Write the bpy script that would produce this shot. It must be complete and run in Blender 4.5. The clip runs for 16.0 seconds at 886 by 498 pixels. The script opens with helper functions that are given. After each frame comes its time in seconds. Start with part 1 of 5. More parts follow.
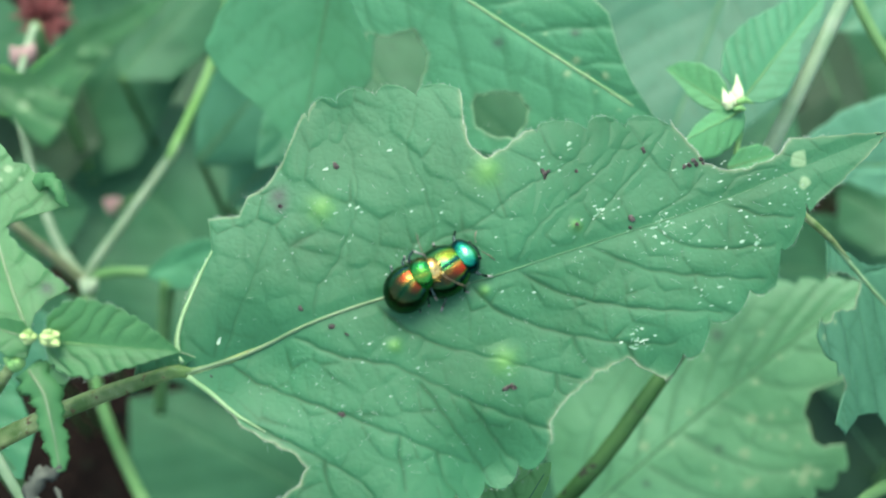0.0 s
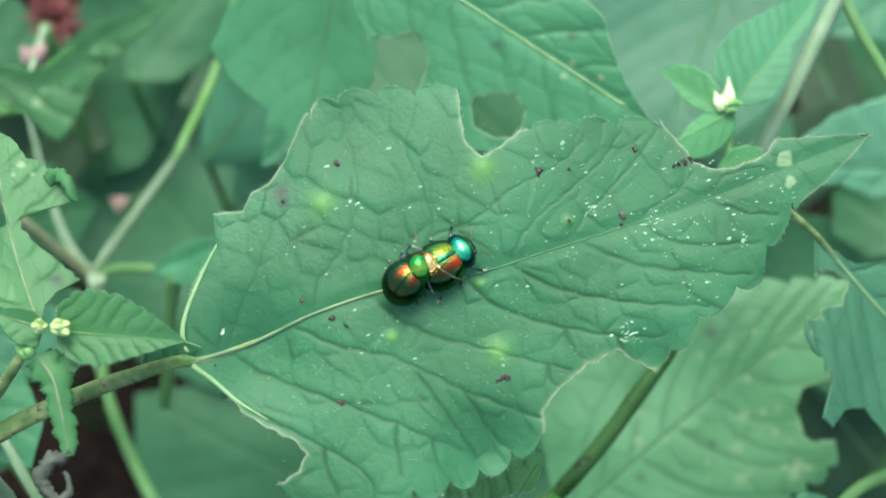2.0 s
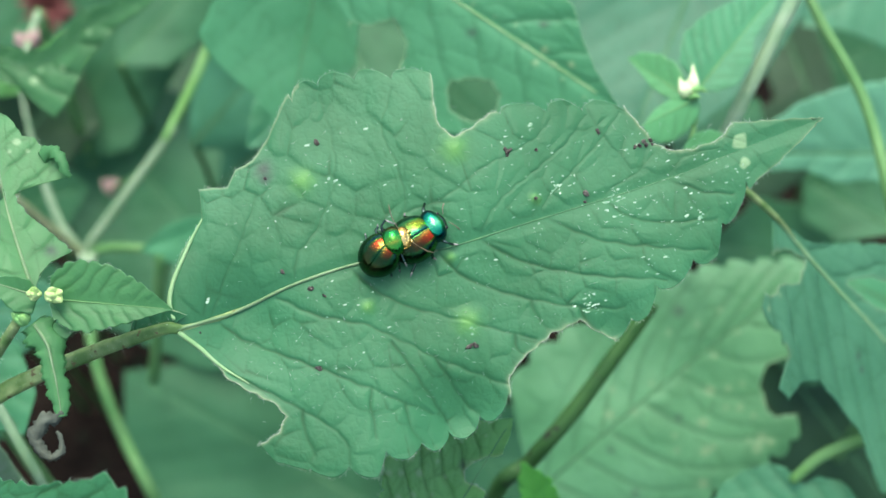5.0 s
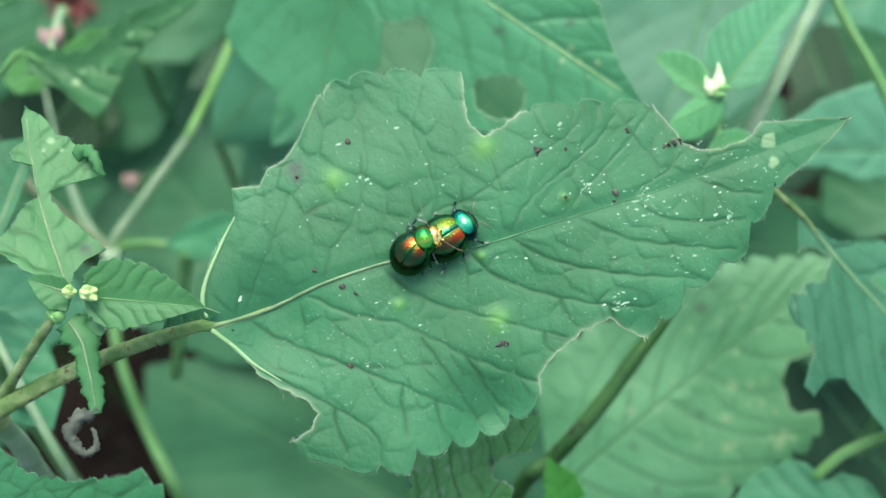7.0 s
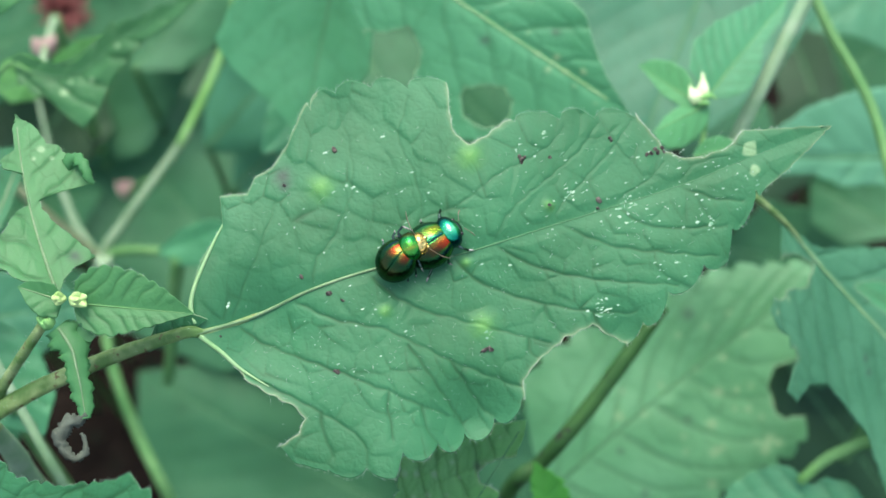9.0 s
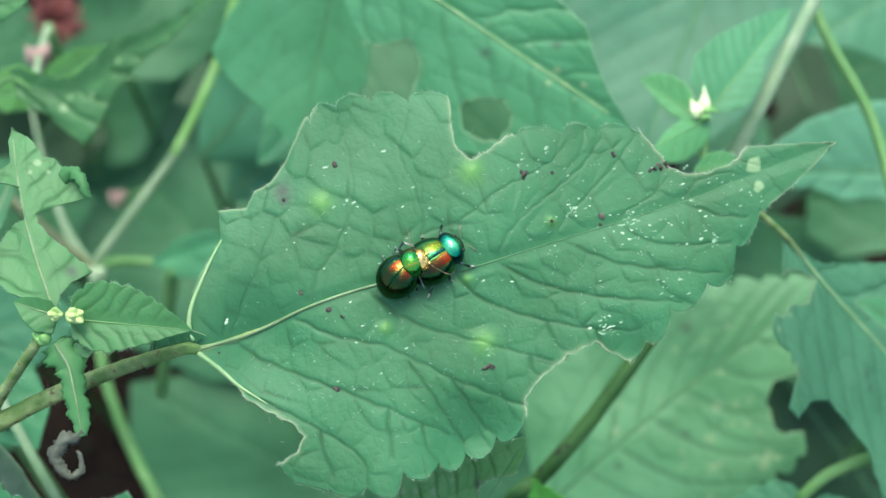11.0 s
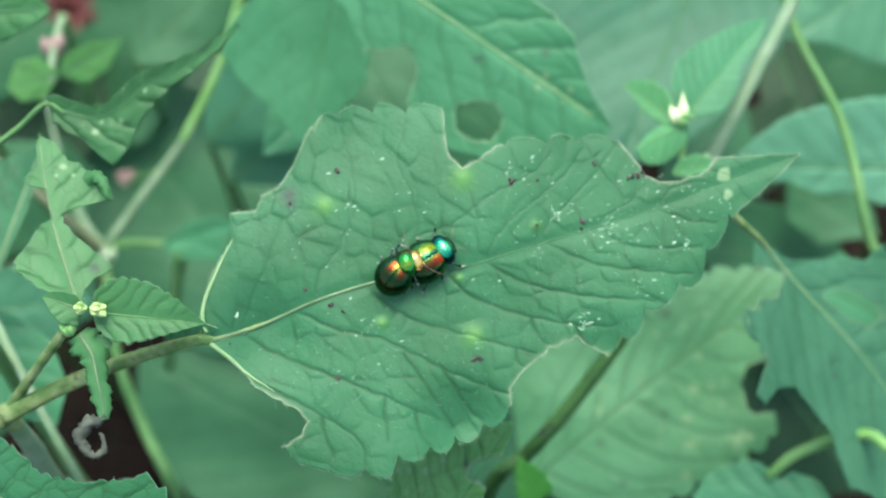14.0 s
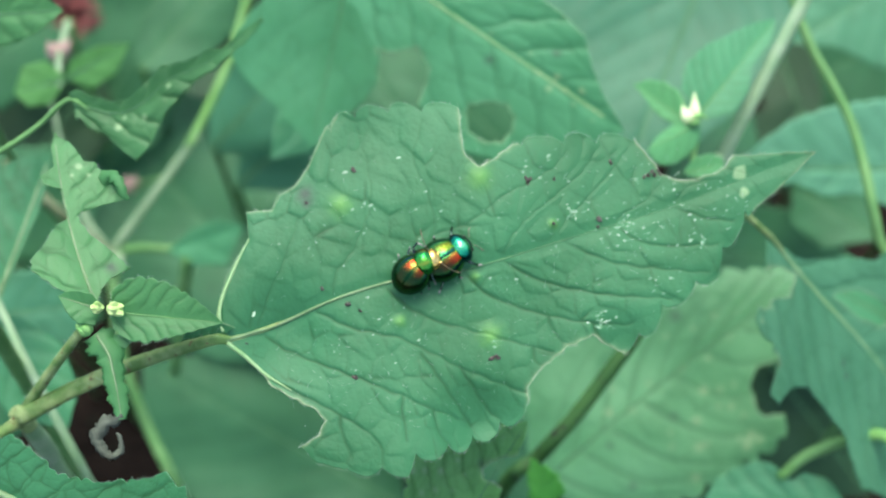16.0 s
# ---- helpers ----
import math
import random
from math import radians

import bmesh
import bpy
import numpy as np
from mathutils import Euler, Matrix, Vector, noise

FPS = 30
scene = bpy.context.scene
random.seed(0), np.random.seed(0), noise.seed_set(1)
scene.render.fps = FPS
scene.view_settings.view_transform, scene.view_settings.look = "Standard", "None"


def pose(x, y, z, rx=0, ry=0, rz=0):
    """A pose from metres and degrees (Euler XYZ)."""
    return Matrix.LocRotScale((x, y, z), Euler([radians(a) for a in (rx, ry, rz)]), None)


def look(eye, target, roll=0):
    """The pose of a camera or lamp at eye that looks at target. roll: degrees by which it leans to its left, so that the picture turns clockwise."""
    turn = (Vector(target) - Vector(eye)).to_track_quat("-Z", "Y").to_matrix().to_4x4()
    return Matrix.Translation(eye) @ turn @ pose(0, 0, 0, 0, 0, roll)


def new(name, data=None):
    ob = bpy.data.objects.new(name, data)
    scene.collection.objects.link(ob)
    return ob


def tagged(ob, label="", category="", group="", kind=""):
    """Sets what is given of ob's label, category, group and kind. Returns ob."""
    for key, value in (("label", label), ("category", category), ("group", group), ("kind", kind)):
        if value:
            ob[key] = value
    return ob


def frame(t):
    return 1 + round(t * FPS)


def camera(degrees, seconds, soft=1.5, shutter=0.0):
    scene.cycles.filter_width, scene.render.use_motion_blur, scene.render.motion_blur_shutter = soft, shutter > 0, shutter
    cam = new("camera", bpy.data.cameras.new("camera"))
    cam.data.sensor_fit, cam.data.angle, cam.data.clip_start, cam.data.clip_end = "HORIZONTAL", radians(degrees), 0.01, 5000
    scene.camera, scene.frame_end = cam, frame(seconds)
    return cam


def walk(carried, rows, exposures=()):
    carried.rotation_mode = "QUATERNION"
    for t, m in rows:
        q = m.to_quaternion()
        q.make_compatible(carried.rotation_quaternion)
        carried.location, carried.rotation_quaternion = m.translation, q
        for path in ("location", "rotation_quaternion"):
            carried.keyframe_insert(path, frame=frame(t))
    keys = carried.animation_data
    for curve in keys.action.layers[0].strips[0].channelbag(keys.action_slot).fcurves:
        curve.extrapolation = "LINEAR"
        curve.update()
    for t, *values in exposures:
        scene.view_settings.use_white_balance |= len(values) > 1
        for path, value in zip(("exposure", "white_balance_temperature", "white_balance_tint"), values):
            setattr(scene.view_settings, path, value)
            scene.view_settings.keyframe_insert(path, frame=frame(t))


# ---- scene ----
# ---- camera ----
cam = camera(34.0, 16.0, soft=1.5)
cam.data.dof.use_dof = True
cam.data.dof.focus_distance = 0.147
cam.data.dof.aperture_fstop = 23.0
PATH = [
    (0, pose(0.00000, -0.06093, 0.34044, 28.000, -0.000, 0.000)),
    (0.5, pose(0.00030, -0.06120, 0.33987, 28.375, 0.313, 0.043)),
    (1, pose(0.00071, -0.06014, 0.34076, 28.471, 0.392, 0.341)),
    (1.5, pose(-0.00036, -0.06156, 0.34258, 28.399, 0.216, 0.362)),
    (2, pose(0.00088, -0.06390, 0.34419, 28.153, 0.062, 0.377)),
    (2.5, pose(0.00299, -0.06561, 0.34475, 27.890, -0.049, 0.422)),
    (3, pose(0.00158, -0.06559, 0.34759, 27.822, -0.138, 0.324)),
    (3.5, pose(-0.00077, -0.06630, 0.34998, 27.888, -0.119, 0.341)),
    (4, pose(0.00108, -0.06523, 0.35038, 28.040, -0.275, 0.293)),
    (4.2, pose(0.00193, -0.06624, 0.34995, 28.044, -0.452, 0.291)),
    (6.3, pose(0.00292, -0.07011, 0.35236, 27.254, -0.146, 0.679)),
    (6.5, pose(0.00190, -0.06968, 0.35231, 27.281, -0.091, 0.631)),
    (7, pose(0.00042, -0.06915, 0.35190, 27.495, -0.166, 0.718)),
    (7.5, pose(0.00136, -0.06875, 0.35284, 27.673, -0.193, 0.725)),
    (8, pose(0.00097, -0.06823, 0.35407, 27.510, -0.361, 0.728)),
    (8.5, pose(0.00177, -0.07000, 0.35388, 27.607, -0.242, 0.626)),
    (11, pose(0.00032, -0.06829, 0.35270, 27.977, -0.746, 0.605)),
    (11.5, pose(0.00308, -0.06736, 0.35226, 27.809, -0.830, 0.333)),
    (12, pose(0.00214, -0.06647, 0.35276, 27.714, -0.795, 0.313)),
    (12.5, pose(0.00236, -0.06607, 0.35507, 27.817, -0.802, 0.529)),
    (13, pose(0.00223, -0.06763, 0.35781, 27.471, -0.980, 0.936)),
    (13.5, pose(0.00126, -0.06622, 0.36284, 26.526, -1.134, 1.108)),
    (14, pose(0.00051, -0.07027, 0.36633, 26.380, -1.124, 1.045)),
    (14.5, pose(0.00044, -0.07219, 0.36509, 26.543, -0.994, 0.816)),
    (15, pose(-0.00030, -0.07308, 0.36358, 26.776, -1.041, 0.739)),
    (15.5, pose(-0.00097, -0.07138, 0.36440, 26.901, -1.250, 0.688)),
    (16, pose(-0.00229, -0.07159, 0.36542, 26.871, -1.337, 0.717)),
]
walk(cam, PATH, exposures=[(0, 1.57), (0.7, 1.56), (2, 1.5), (16, 1.5)])

# ---- light: bright overcast day ----
SUN_EL, SUN_AZ = radians(72), radians(-12)
world = bpy.data.worlds.new("sky")
scene.world = world
world.use_nodes = True
wn = world.node_tree.nodes
sky = wn.new("ShaderNodeTexSky")
sky.sky_type = "NISHITA"
sky.sun_disc = False
sky.sun_elevation, sky.sun_rotation = SUN_EL, SUN_AZ
sky.dust_density, sky.air_density = 4.0, 1.0
wn["Background"].inputs["Strength"].default_value = 0.15
world.node_tree.links.new(sky.outputs["Color"], wn["Background"].inputs["Color"])
sun = new("sun", bpy.data.lights.new("sun", "SUN"))
sun.data.energy, sun.data.angle, sun.data.color = 0.95, radians(35), (1.0, 0.97, 0.92)
sun.matrix_world = look(Vector((math.sin(SUN_AZ) * math.cos(SUN_EL), math.cos(SUN_AZ) * math.cos(SUN_EL), math.sin(SUN_EL))), (0, 0, 0))

MM = 0.001


# ---- materials ----
def mat(name):
    m = bpy.data.materials.new(name)
    m.use_nodes = True
    nt = m.node_tree
    return m, nt, nt.nodes["Principled BSDF"]


def add(nt, kind, **values):
    n = nt.nodes.new(kind)
    for key, value in values.items():
        n.inputs[key].default_value = value
    return n


def mix(nt, fac, a, b, mode="MIX"):
    n = nt.nodes.new("ShaderNodeMix")
    n.data_type, n.blend_type = "RGBA", mode
    for socket, v in ((n.inputs[0], fac), (n.inputs[6], a), (n.inputs[7], b)):
        if isinstance(v, bpy.types.NodeSocket):
            nt.links.new(v, socket)
        else:
            socket.default_value = (*v, 1) if isinstance(v, tuple) else v
    return n.outputs[2]


def math_node(nt, op, a, b=0.0):
    n = nt.nodes.new("ShaderNodeMath")
    n.operation = op
    for socket, v in ((n.inputs[0], a), (n.inputs[1], b)):
        if isinstance(v, bpy.types.NodeSocket):
            nt.links.new(v, socket)
        else:
            socket.default_value = v
    return n.outputs[0]


def noise_node(nt, scale, detail=3.0, lo=0.35, hi=0.65):
    """Noise in object space, stretched to 0..1."""
    co = nt.nodes.new("ShaderNodeTexCoord")
    n = add(nt, "ShaderNodeTexNoise", Scale=scale, Detail=detail)
    nt.links.new(co.outputs["Object"], n.inputs["Vector"])
    r = nt.nodes.new("ShaderNodeMapRange")
    r.inputs[1].default_value, r.inputs[2].default_value = lo, hi
    nt.links.new(n.outputs["Fac"], r.inputs[0])
    return r.outputs[0]


def attribute(nt, name):
    n = nt.nodes.new("ShaderNodeAttribute")
    n.attribute_name = name
    return n.outputs["Fac"]


def bump(nt, bsdf, height, strength, distance):
    n = nt.nodes.new("ShaderNodeBump")
    n.inputs["Strength"].default_value, n.inputs["Distance"].default_value = strength, distance
    nt.links.new(height, n.inputs["Height"])
    nt.links.new(n.outputs["Normal"], bsdf.inputs["Normal"])


def leaf_material(name, dark, light, vein, through_colour, rough=0.5, through_share=0.22, vein_share=0.8):
    m, nt, b = mat(name)
    dark, light = (dark[0] * 0.94, dark[1], dark[2] * 0.94), (light[0] * 0.94, light[1], light[2] * 0.94)
    col = mix(nt, noise_node(nt, 90.0), dark, light)
    col = mix(nt, math_node(nt, "MULTIPLY", noise_node(nt, 900.0, 4.0), 0.35), col, light)
    info = nt.nodes.new("ShaderNodeObjectInfo")
    col = mix(nt, math_node(nt, "MULTIPLY", info.outputs["Random"], 0.3), col, dark)
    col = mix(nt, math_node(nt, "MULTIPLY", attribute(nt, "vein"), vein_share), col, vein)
    col = mix(nt, attribute(nt, "gall"), col, (0.15, 0.38, 0.08))
    col = mix(nt, attribute(nt, "blotch"), col, (0.036, 0.050, 0.044))
    col = mix(nt, attribute(nt, "window"), col, (0.22, 0.38, 0.18))
    col = mix(nt, attribute(nt, "rim"), col, (0.33, 0.42, 0.23))
    nt.links.new(col, b.inputs["Base Color"])
    b.inputs["Roughness"].default_value = rough
    b.inputs["Specular IOR Level"].default_value = 0.35
    co = nt.nodes.new("ShaderNodeTexCoord")
    v = add(nt, "ShaderNodeTexVoronoi", Scale=1100.0)
    v.feature = "DISTANCE_TO_EDGE"
    nt.links.new(co.outputs["Object"], v.inputs["Vector"])
    cell = math_node(nt, "MINIMUM", math_node(nt, "MULTIPLY", v.outputs["Distance"], 4.0), 1.0)
    h = math_node(nt, "ADD", cell, math_node(nt, "MULTIPLY", noise_node(nt, 3000.0, 2.0), 0.5))
    bump(nt, b, h, 0.22, 0.00010)
    tr = nt.nodes.new("ShaderNodeBsdfTranslucent")
    tr.inputs["Color"].default_value = (*through_colour, 1)
    ms = nt.nodes.new("ShaderNodeMixShader")
    ms.inputs[0].default_value = through_share
    nt.links.new(b.outputs[0], ms.inputs[1])
    nt.links.new(tr.outputs[0], ms.inputs[2])
    nt.links.new(ms.outputs[0], nt.nodes["Material Output"].inputs["Surface"])
    return m


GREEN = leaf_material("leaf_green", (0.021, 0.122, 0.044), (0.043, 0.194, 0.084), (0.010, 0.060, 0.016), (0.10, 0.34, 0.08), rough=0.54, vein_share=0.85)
TEAL = leaf_material("leaf_teal", (0.034, 0.148, 0.078), (0.056, 0.200, 0.112), (0.03, 0.125, 0.06), (0.08, 0.28, 0.07))
BACK = leaf_material("leaf_back", (0.048, 0.218, 0.094), (0.080, 0.285, 0.138), (0.036, 0.165, 0.066), (0.10, 0.34, 0.08))
PALE = leaf_material("leaf_underside", (0.077, 0.245, 0.104), (0.148, 0.368, 0.178), (0.045, 0.155, 0.06), (0.20, 0.50, 0.18), rough=0.45, through_share=0.30)
YOUNG = leaf_material("leaf_young", (0.040, 0.160, 0.050), (0.070, 0.228, 0.078), (0.022, 0.100, 0.027), (0.16, 0.42, 0.10))
OVER = leaf_material("leaf_overhanging", (0.022, 0.100, 0.028), (0.052, 0.185, 0.062), (0.06, 0.17, 0.06), (0.08, 0.30, 0.06))
FRESH = leaf_material("leaf_fresh", (0.06, 0.30, 0.030), (0.10, 0.37, 0.050), (0.05, 0.24, 0.03), (0.16, 0.55, 0.06))
SALLOW = leaf_material("leaf_sallow", (0.085, 0.275, 0.072), (0.150, 0.365, 0.120), (0.045, 0.150, 0.035), (0.24, 0.55, 0.10), through_share=0.34)
SPRIG = leaf_material("leaf_sprig", (0.070, 0.265, 0.098), (0.105, 0.33, 0.135), (0.055, 0.21, 0.07), (0.20, 0.50, 0.14))
BLUE = leaf_material("leaf_blue_green", (0.056, 0.198, 0.102), (0.090, 0.260, 0.142), (0.030, 0.125, 0.055), (0.10, 0.34, 0.10))
LIGHT = leaf_material("leaf_light", (0.075, 0.240, 0.130), (0.115, 0.310, 0.185), (0.06, 0.20, 0.10), (0.14, 0.40, 0.16))
MID = leaf_material("leaf_middle", (0.042, 0.175, 0.086), (0.068, 0.235, 0.125), (0.034, 0.14, 0.06), (0.08, 0.28, 0.07))
# Next two: leaf green darkened, with the shade between the herbs put in.
OLIVE_SHADE = leaf_material("leaf_olive_shade", (0.014, 0.052, 0.019), (0.025, 0.078, 0.030), (0.014, 0.05, 0.014), (0.04, 0.12, 0.03), 0.6)
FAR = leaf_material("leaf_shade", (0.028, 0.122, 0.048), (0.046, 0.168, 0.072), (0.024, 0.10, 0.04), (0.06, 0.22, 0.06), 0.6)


def plain(name, a, b_col, scale=400.0, rough=0.6, relief=0.4, depth=0.0001, spots=None):
    m, nt, b = mat(name)
    col = mix(nt, noise_node(nt, scale), a, b_col)
    if spots:
        col = mix(nt, noise_node(nt, scale * 2.3, 2.0, 0.62, 0.68), col, spots)
    nt.links.new(col, b.inputs["Base Color"])
    b.inputs["Roughness"].default_value = rough
    b.inputs["Specular IOR Level"].default_value = 0.3
    bump(nt, b, noise_node(nt, scale * 4, 4.0), relief, depth)
    return m


RIB = plain("midrib", (0.105, 0.20, 0.085), (0.175, 0.28, 0.135), 500.0)
RIB_PALE = plain("midrib_pale", (0.17, 0.34, 0.13), (0.26, 0.43, 0.20), 500.0)
RIB_DARK = plain("midrib_green", (0.045, 0.15, 0.055), (0.075, 0.20, 0.08), 500.0)
PETIOLE = plain("petiole", (0.080, 0.175, 0.042), (0.235, 0.335, 0.130), 420.0, spots=(0.11, 0.09, 0.035))
STEM = plain("stem_green", (0.080, 0.22, 0.062), (0.125, 0.275, 0.09), 200.0)
STEM_BRIGHT = plain("stem_bright", (0.105, 0.27, 0.060), (0.15, 0.33, 0.10), 200.0)
STEM_GREY = plain("stem_grey", (0.17, 0.31, 0.15), (0.28, 0.40, 0.24), 200.0)
# Stem green darkened: the shade under the leaves is put into the colour.
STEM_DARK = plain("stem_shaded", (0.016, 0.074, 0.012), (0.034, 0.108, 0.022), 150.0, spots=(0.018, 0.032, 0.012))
STEM_BROWN = plain("stem_brown", (0.12, 0.165, 0.070), (0.20, 0.245, 0.13), 250.0, spots=(0.07, 0.05, 0.04))
BUD = plain("bud", (0.40, 0.57, 0.26), (0.60, 0.71, 0.43), 700.0)
STEM_MID = plain("stem_greyish", (0.11, 0.20, 0.10), (0.18, 0.28, 0.16), 200.0)
BUD_PALE = plain("bud_pale", (0.26, 0.44, 0.12), (0.44, 0.58, 0.24), 700.0)
BUD_GREEN = plain("bud_green", (0.12, 0.33, 0.09), (0.22, 0.44, 0.14), 700.0)
DEAD = plain("dead_leaf", (0.038, 0.050, 0.034), (0.100, 0.122, 0.086), 500.0, 0.8, 0.5, 0.0002)
FRASS = plain("frass", (0.020, 0.019, 0.014), (0.15, 0.135, 0.11), 1500.0, 0.7, 0.8, 0.0002)
SCAR = plain("scar", (0.13, 0.31, 0.16), (0.36, 0.54, 0.36), 1500.0, 0.6)
PETAL = plain("petal_red", (0.15, 0.048, 0.042), (0.26, 0.095, 0.080), 200.0)
PINK = plain("petal_pink", (0.26, 0.19, 0.16), (0.36, 0.26, 0.22), 200.0)
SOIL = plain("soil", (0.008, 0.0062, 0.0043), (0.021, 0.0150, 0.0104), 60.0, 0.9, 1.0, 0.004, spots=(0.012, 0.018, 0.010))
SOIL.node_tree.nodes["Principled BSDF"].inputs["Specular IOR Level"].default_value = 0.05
HAIR = plain("hair", (0.30, 0.42, 0.30), (0.45, 0.55, 0.42), 500.0, 0.5)


def metal(name, stops, key, rough=0.2, fade=None):
    """Iridescent wing case: colour bands across it, by the point attribute key."""
    m, nt, b = mat(name)
    ramp = nt.nodes.new("ShaderNodeValToRGB")
    el = ramp.color_ramp.elements
    while len(el) < len(stops):
        el.new(0.5)
    for e, (p, c) in zip(el, stops):
        e.position, e.color = p, (*c, 1)
    nt.links.new(math_node(nt, "ADD", attribute(nt, key), math_node(nt, "MULTIPLY", noise_node(nt, 700.0), 0.10)), ramp.inputs["Fac"])
    colour = mix(nt, math_node(nt, "MULTIPLY", attribute(nt, "fore"), noise_node(nt, 450.0, 2.0, 0.25, 0.55)), fade, ramp.outputs["Color"]) if fade else ramp.outputs["Color"]
    nt.links.new(colour, b.inputs["Base Color"])
    b.inputs["Metallic"].default_value = 1.0
    b.inputs["Roughness"].default_value = rough
    b.inputs["Coat Weight"].default_value = 0.0
    b.inputs["Coat Roughness"].default_value = 0.12
    bump(nt, b, noise_node(nt, 6000.0, 2.0, 0.55, 0.7), 0.45, 0.00004)
    return m


ELYTRON = metal("wing_case", [(0.0, (0.02, 0.10, 0.10)), (0.05, (0.05, 0.22, 0.05)), (0.12, (0.62, 0.30, 0.05)), (0.19, (0.66, 0.08, 0.02)), (0.30, (0.50, 0.03, 0.015)),
                              (0.37, (0.08, 0.20, 0.02)), (0.45, (0.004, 0.03, 0.07)), (0.53, (0.006, 0.04, 0.05)), (0.62, (0.05, 0.20, 0.03)), (1.0, (0.004, 0.03, 0.02))], "band", 0.17, fade=(0.010, 0.050, 0.018))
# Olive here is the wing case's sheen at that viewing angle, painted in.
ELYTRON_SHEEN = metal("wing_case_olive_sheen", [(0.0, (0.004, 0.04, 0.07)), (0.08, (0.01, 0.12, 0.08)), (0.18, (0.14, 0.24, 0.02)), (0.32, (0.20, 0.22, 0.02)),
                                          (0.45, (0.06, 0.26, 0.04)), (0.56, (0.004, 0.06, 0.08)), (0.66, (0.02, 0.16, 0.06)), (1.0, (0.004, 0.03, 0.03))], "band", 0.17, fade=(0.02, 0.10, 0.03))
# Pale crest stops on both shields paint in the sky's highlight.
SHIELD = metal("pronotum", [(0.0, (0.36, 0.42, 0.06)), (0.10, (0.12, 0.36, 0.05)), (0.28, (0.03, 0.28, 0.05)), (0.5, (0.012, 0.18, 0.05)), (0.7, (0.16, 0.12, 0.02)), (1.0, (0.01, 0.06, 0.03))], "band")
SHIELD_BLUE = metal("pronotum_teal", [(0.0, (0.22, 0.72, 0.34)), (0.16, (0.05, 0.55, 0.24)), (0.3, (0.008, 0.22, 0.12)), (0.5, (0.003, 0.05, 0.08)), (1.0, (0.003, 0.03, 0.05))], "band")
FACE = metal("head", [(0.0, (0.95, 0.70, 0.24)), (0.5, (0.80, 0.48, 0.12)), (1.0, (0.40, 0.20, 0.05))], "band", 0.22)
for node in FACE.node_tree.nodes:
    if node.bl_idname == "ShaderNodeBump":
        node.inputs["Strength"].default_value, node.inputs["Distance"].default_value = 1.0, 0.0002
CHITIN = metal("legs", [(0.0, (0.06, 0.10, 0.08)), (1.0, (0.14, 0.18, 0.15))], "band", 0.18)
FOOT = plain("feet", (0.06, 0.06, 0.05), (0.36, 0.37, 0.32), 2000.0, 0.25)
EYE, eye_nt, eye_b = mat("eye")
eye_b.inputs["Base Color"].default_value, eye_b.inputs["Roughness"].default_value = (0.01, 0.008, 0.006, 1), 0.15
FEELER = plain("antenna", (0.08, 0.06, 0.03), (0.16, 0.13, 0.08), 900.0, 0.4)


# ---- mesh helpers ----
def mesh(name, verts, faces, material, parent=None, label="", attrs=None, smooth=True):
    """One mesh object; verts in millimetres of the world."""
    me = bpy.data.meshes.new(name)
    me.from_pydata((np.asarray(verts, dtype=float) * MM).tolist(), [], [list(map(int, f)) for f in faces])
    me.materials.append(material)
    if smooth:
        me.shade_smooth()
    for key, values in (attrs or {}).items():
        me.attributes.new(key, "FLOAT", "POINT").data.foreach_set("value", np.asarray(values, dtype=np.float32))
    ob = new(name, me)
    if parent is not None:
        ob.parent = parent
        ob.matrix_parent_inverse = Matrix.Translation(-parent.location)
    if label:
        tagged(ob, label)
    return ob


def thing(name, base, label, category, group=""):
    ob = new(name)
    ob.location = Vector(base) * MM
    ob.empty_display_size = 0.005
    return tagged(ob, label, category, group)


def unit(v):
    v = np.asarray(v, dtype=float)
    return v / np.linalg.norm(v)


def spline(points, count):
    """Smooth curve through the points."""
    p = np.asarray(points, dtype=float)
    if len(p) == 2:
        return p[0] + np.linspace(0, 1, count)[:, None] * (p[1] - p[0])
    ext = np.vstack([2 * p[0] - p[1], p, 2 * p[-1] - p[-2]])
    out = []
    for t in np.linspace(0, len(p) - 1 - 1e-9, count):
        i = int(t)
        f = t - i
        a, b, c, d = ext[i:i + 4]
        out.append(0.5 * (2 * b + (c - a) * f + (2 * a - 5 * b + 4 * c - d) * f * f + (3 * b - a - 3 * c + d) * f ** 3))
    return np.array(out)


def tube(name, points, radii, material, parent=None, label="", count=0, sides=10, rough=0.0, attrs=None, ridge=0.0):
    c = spline(points, count or 8 * len(points))
    n = len(c)
    rad = np.interp(np.linspace(0, 1, n), np.linspace(0, 1, len(radii)), radii)
    tan = np.gradient(c, axis=0)
    side = np.cross(tan[0], (0.3, 0.2, 1.0))
    verts, faces = [], []
    ang = np.linspace(0, 2 * np.pi, sides, endpoint=False)
    rng = np.random.RandomState(len(name) + n)
    for i in range(n):
        t = unit(tan[i])
        side = unit(side - t * side.dot(t))
        up = np.cross(t, side)
        r = rad[i] * (1 + rough * rng.uniform(-1, 1, sides)) * (1 + ridge * np.cos(4 * ang))
        verts.extend(c[i] + np.outer(np.cos(ang) * r, side) + np.outer(np.sin(ang) * r, up))
    for i in range(n - 1):
        for k in range(sides):
            a, b = i * sides + k, i * sides + (k + 1) % sides
            faces.append((a, b, b + sides, a + sides))
    faces.append(tuple(range(sides))[::-1])
    faces.append(tuple(range((n - 1) * sides, n * sides)))
    return mesh(name, verts, faces, material, parent, label, attrs)


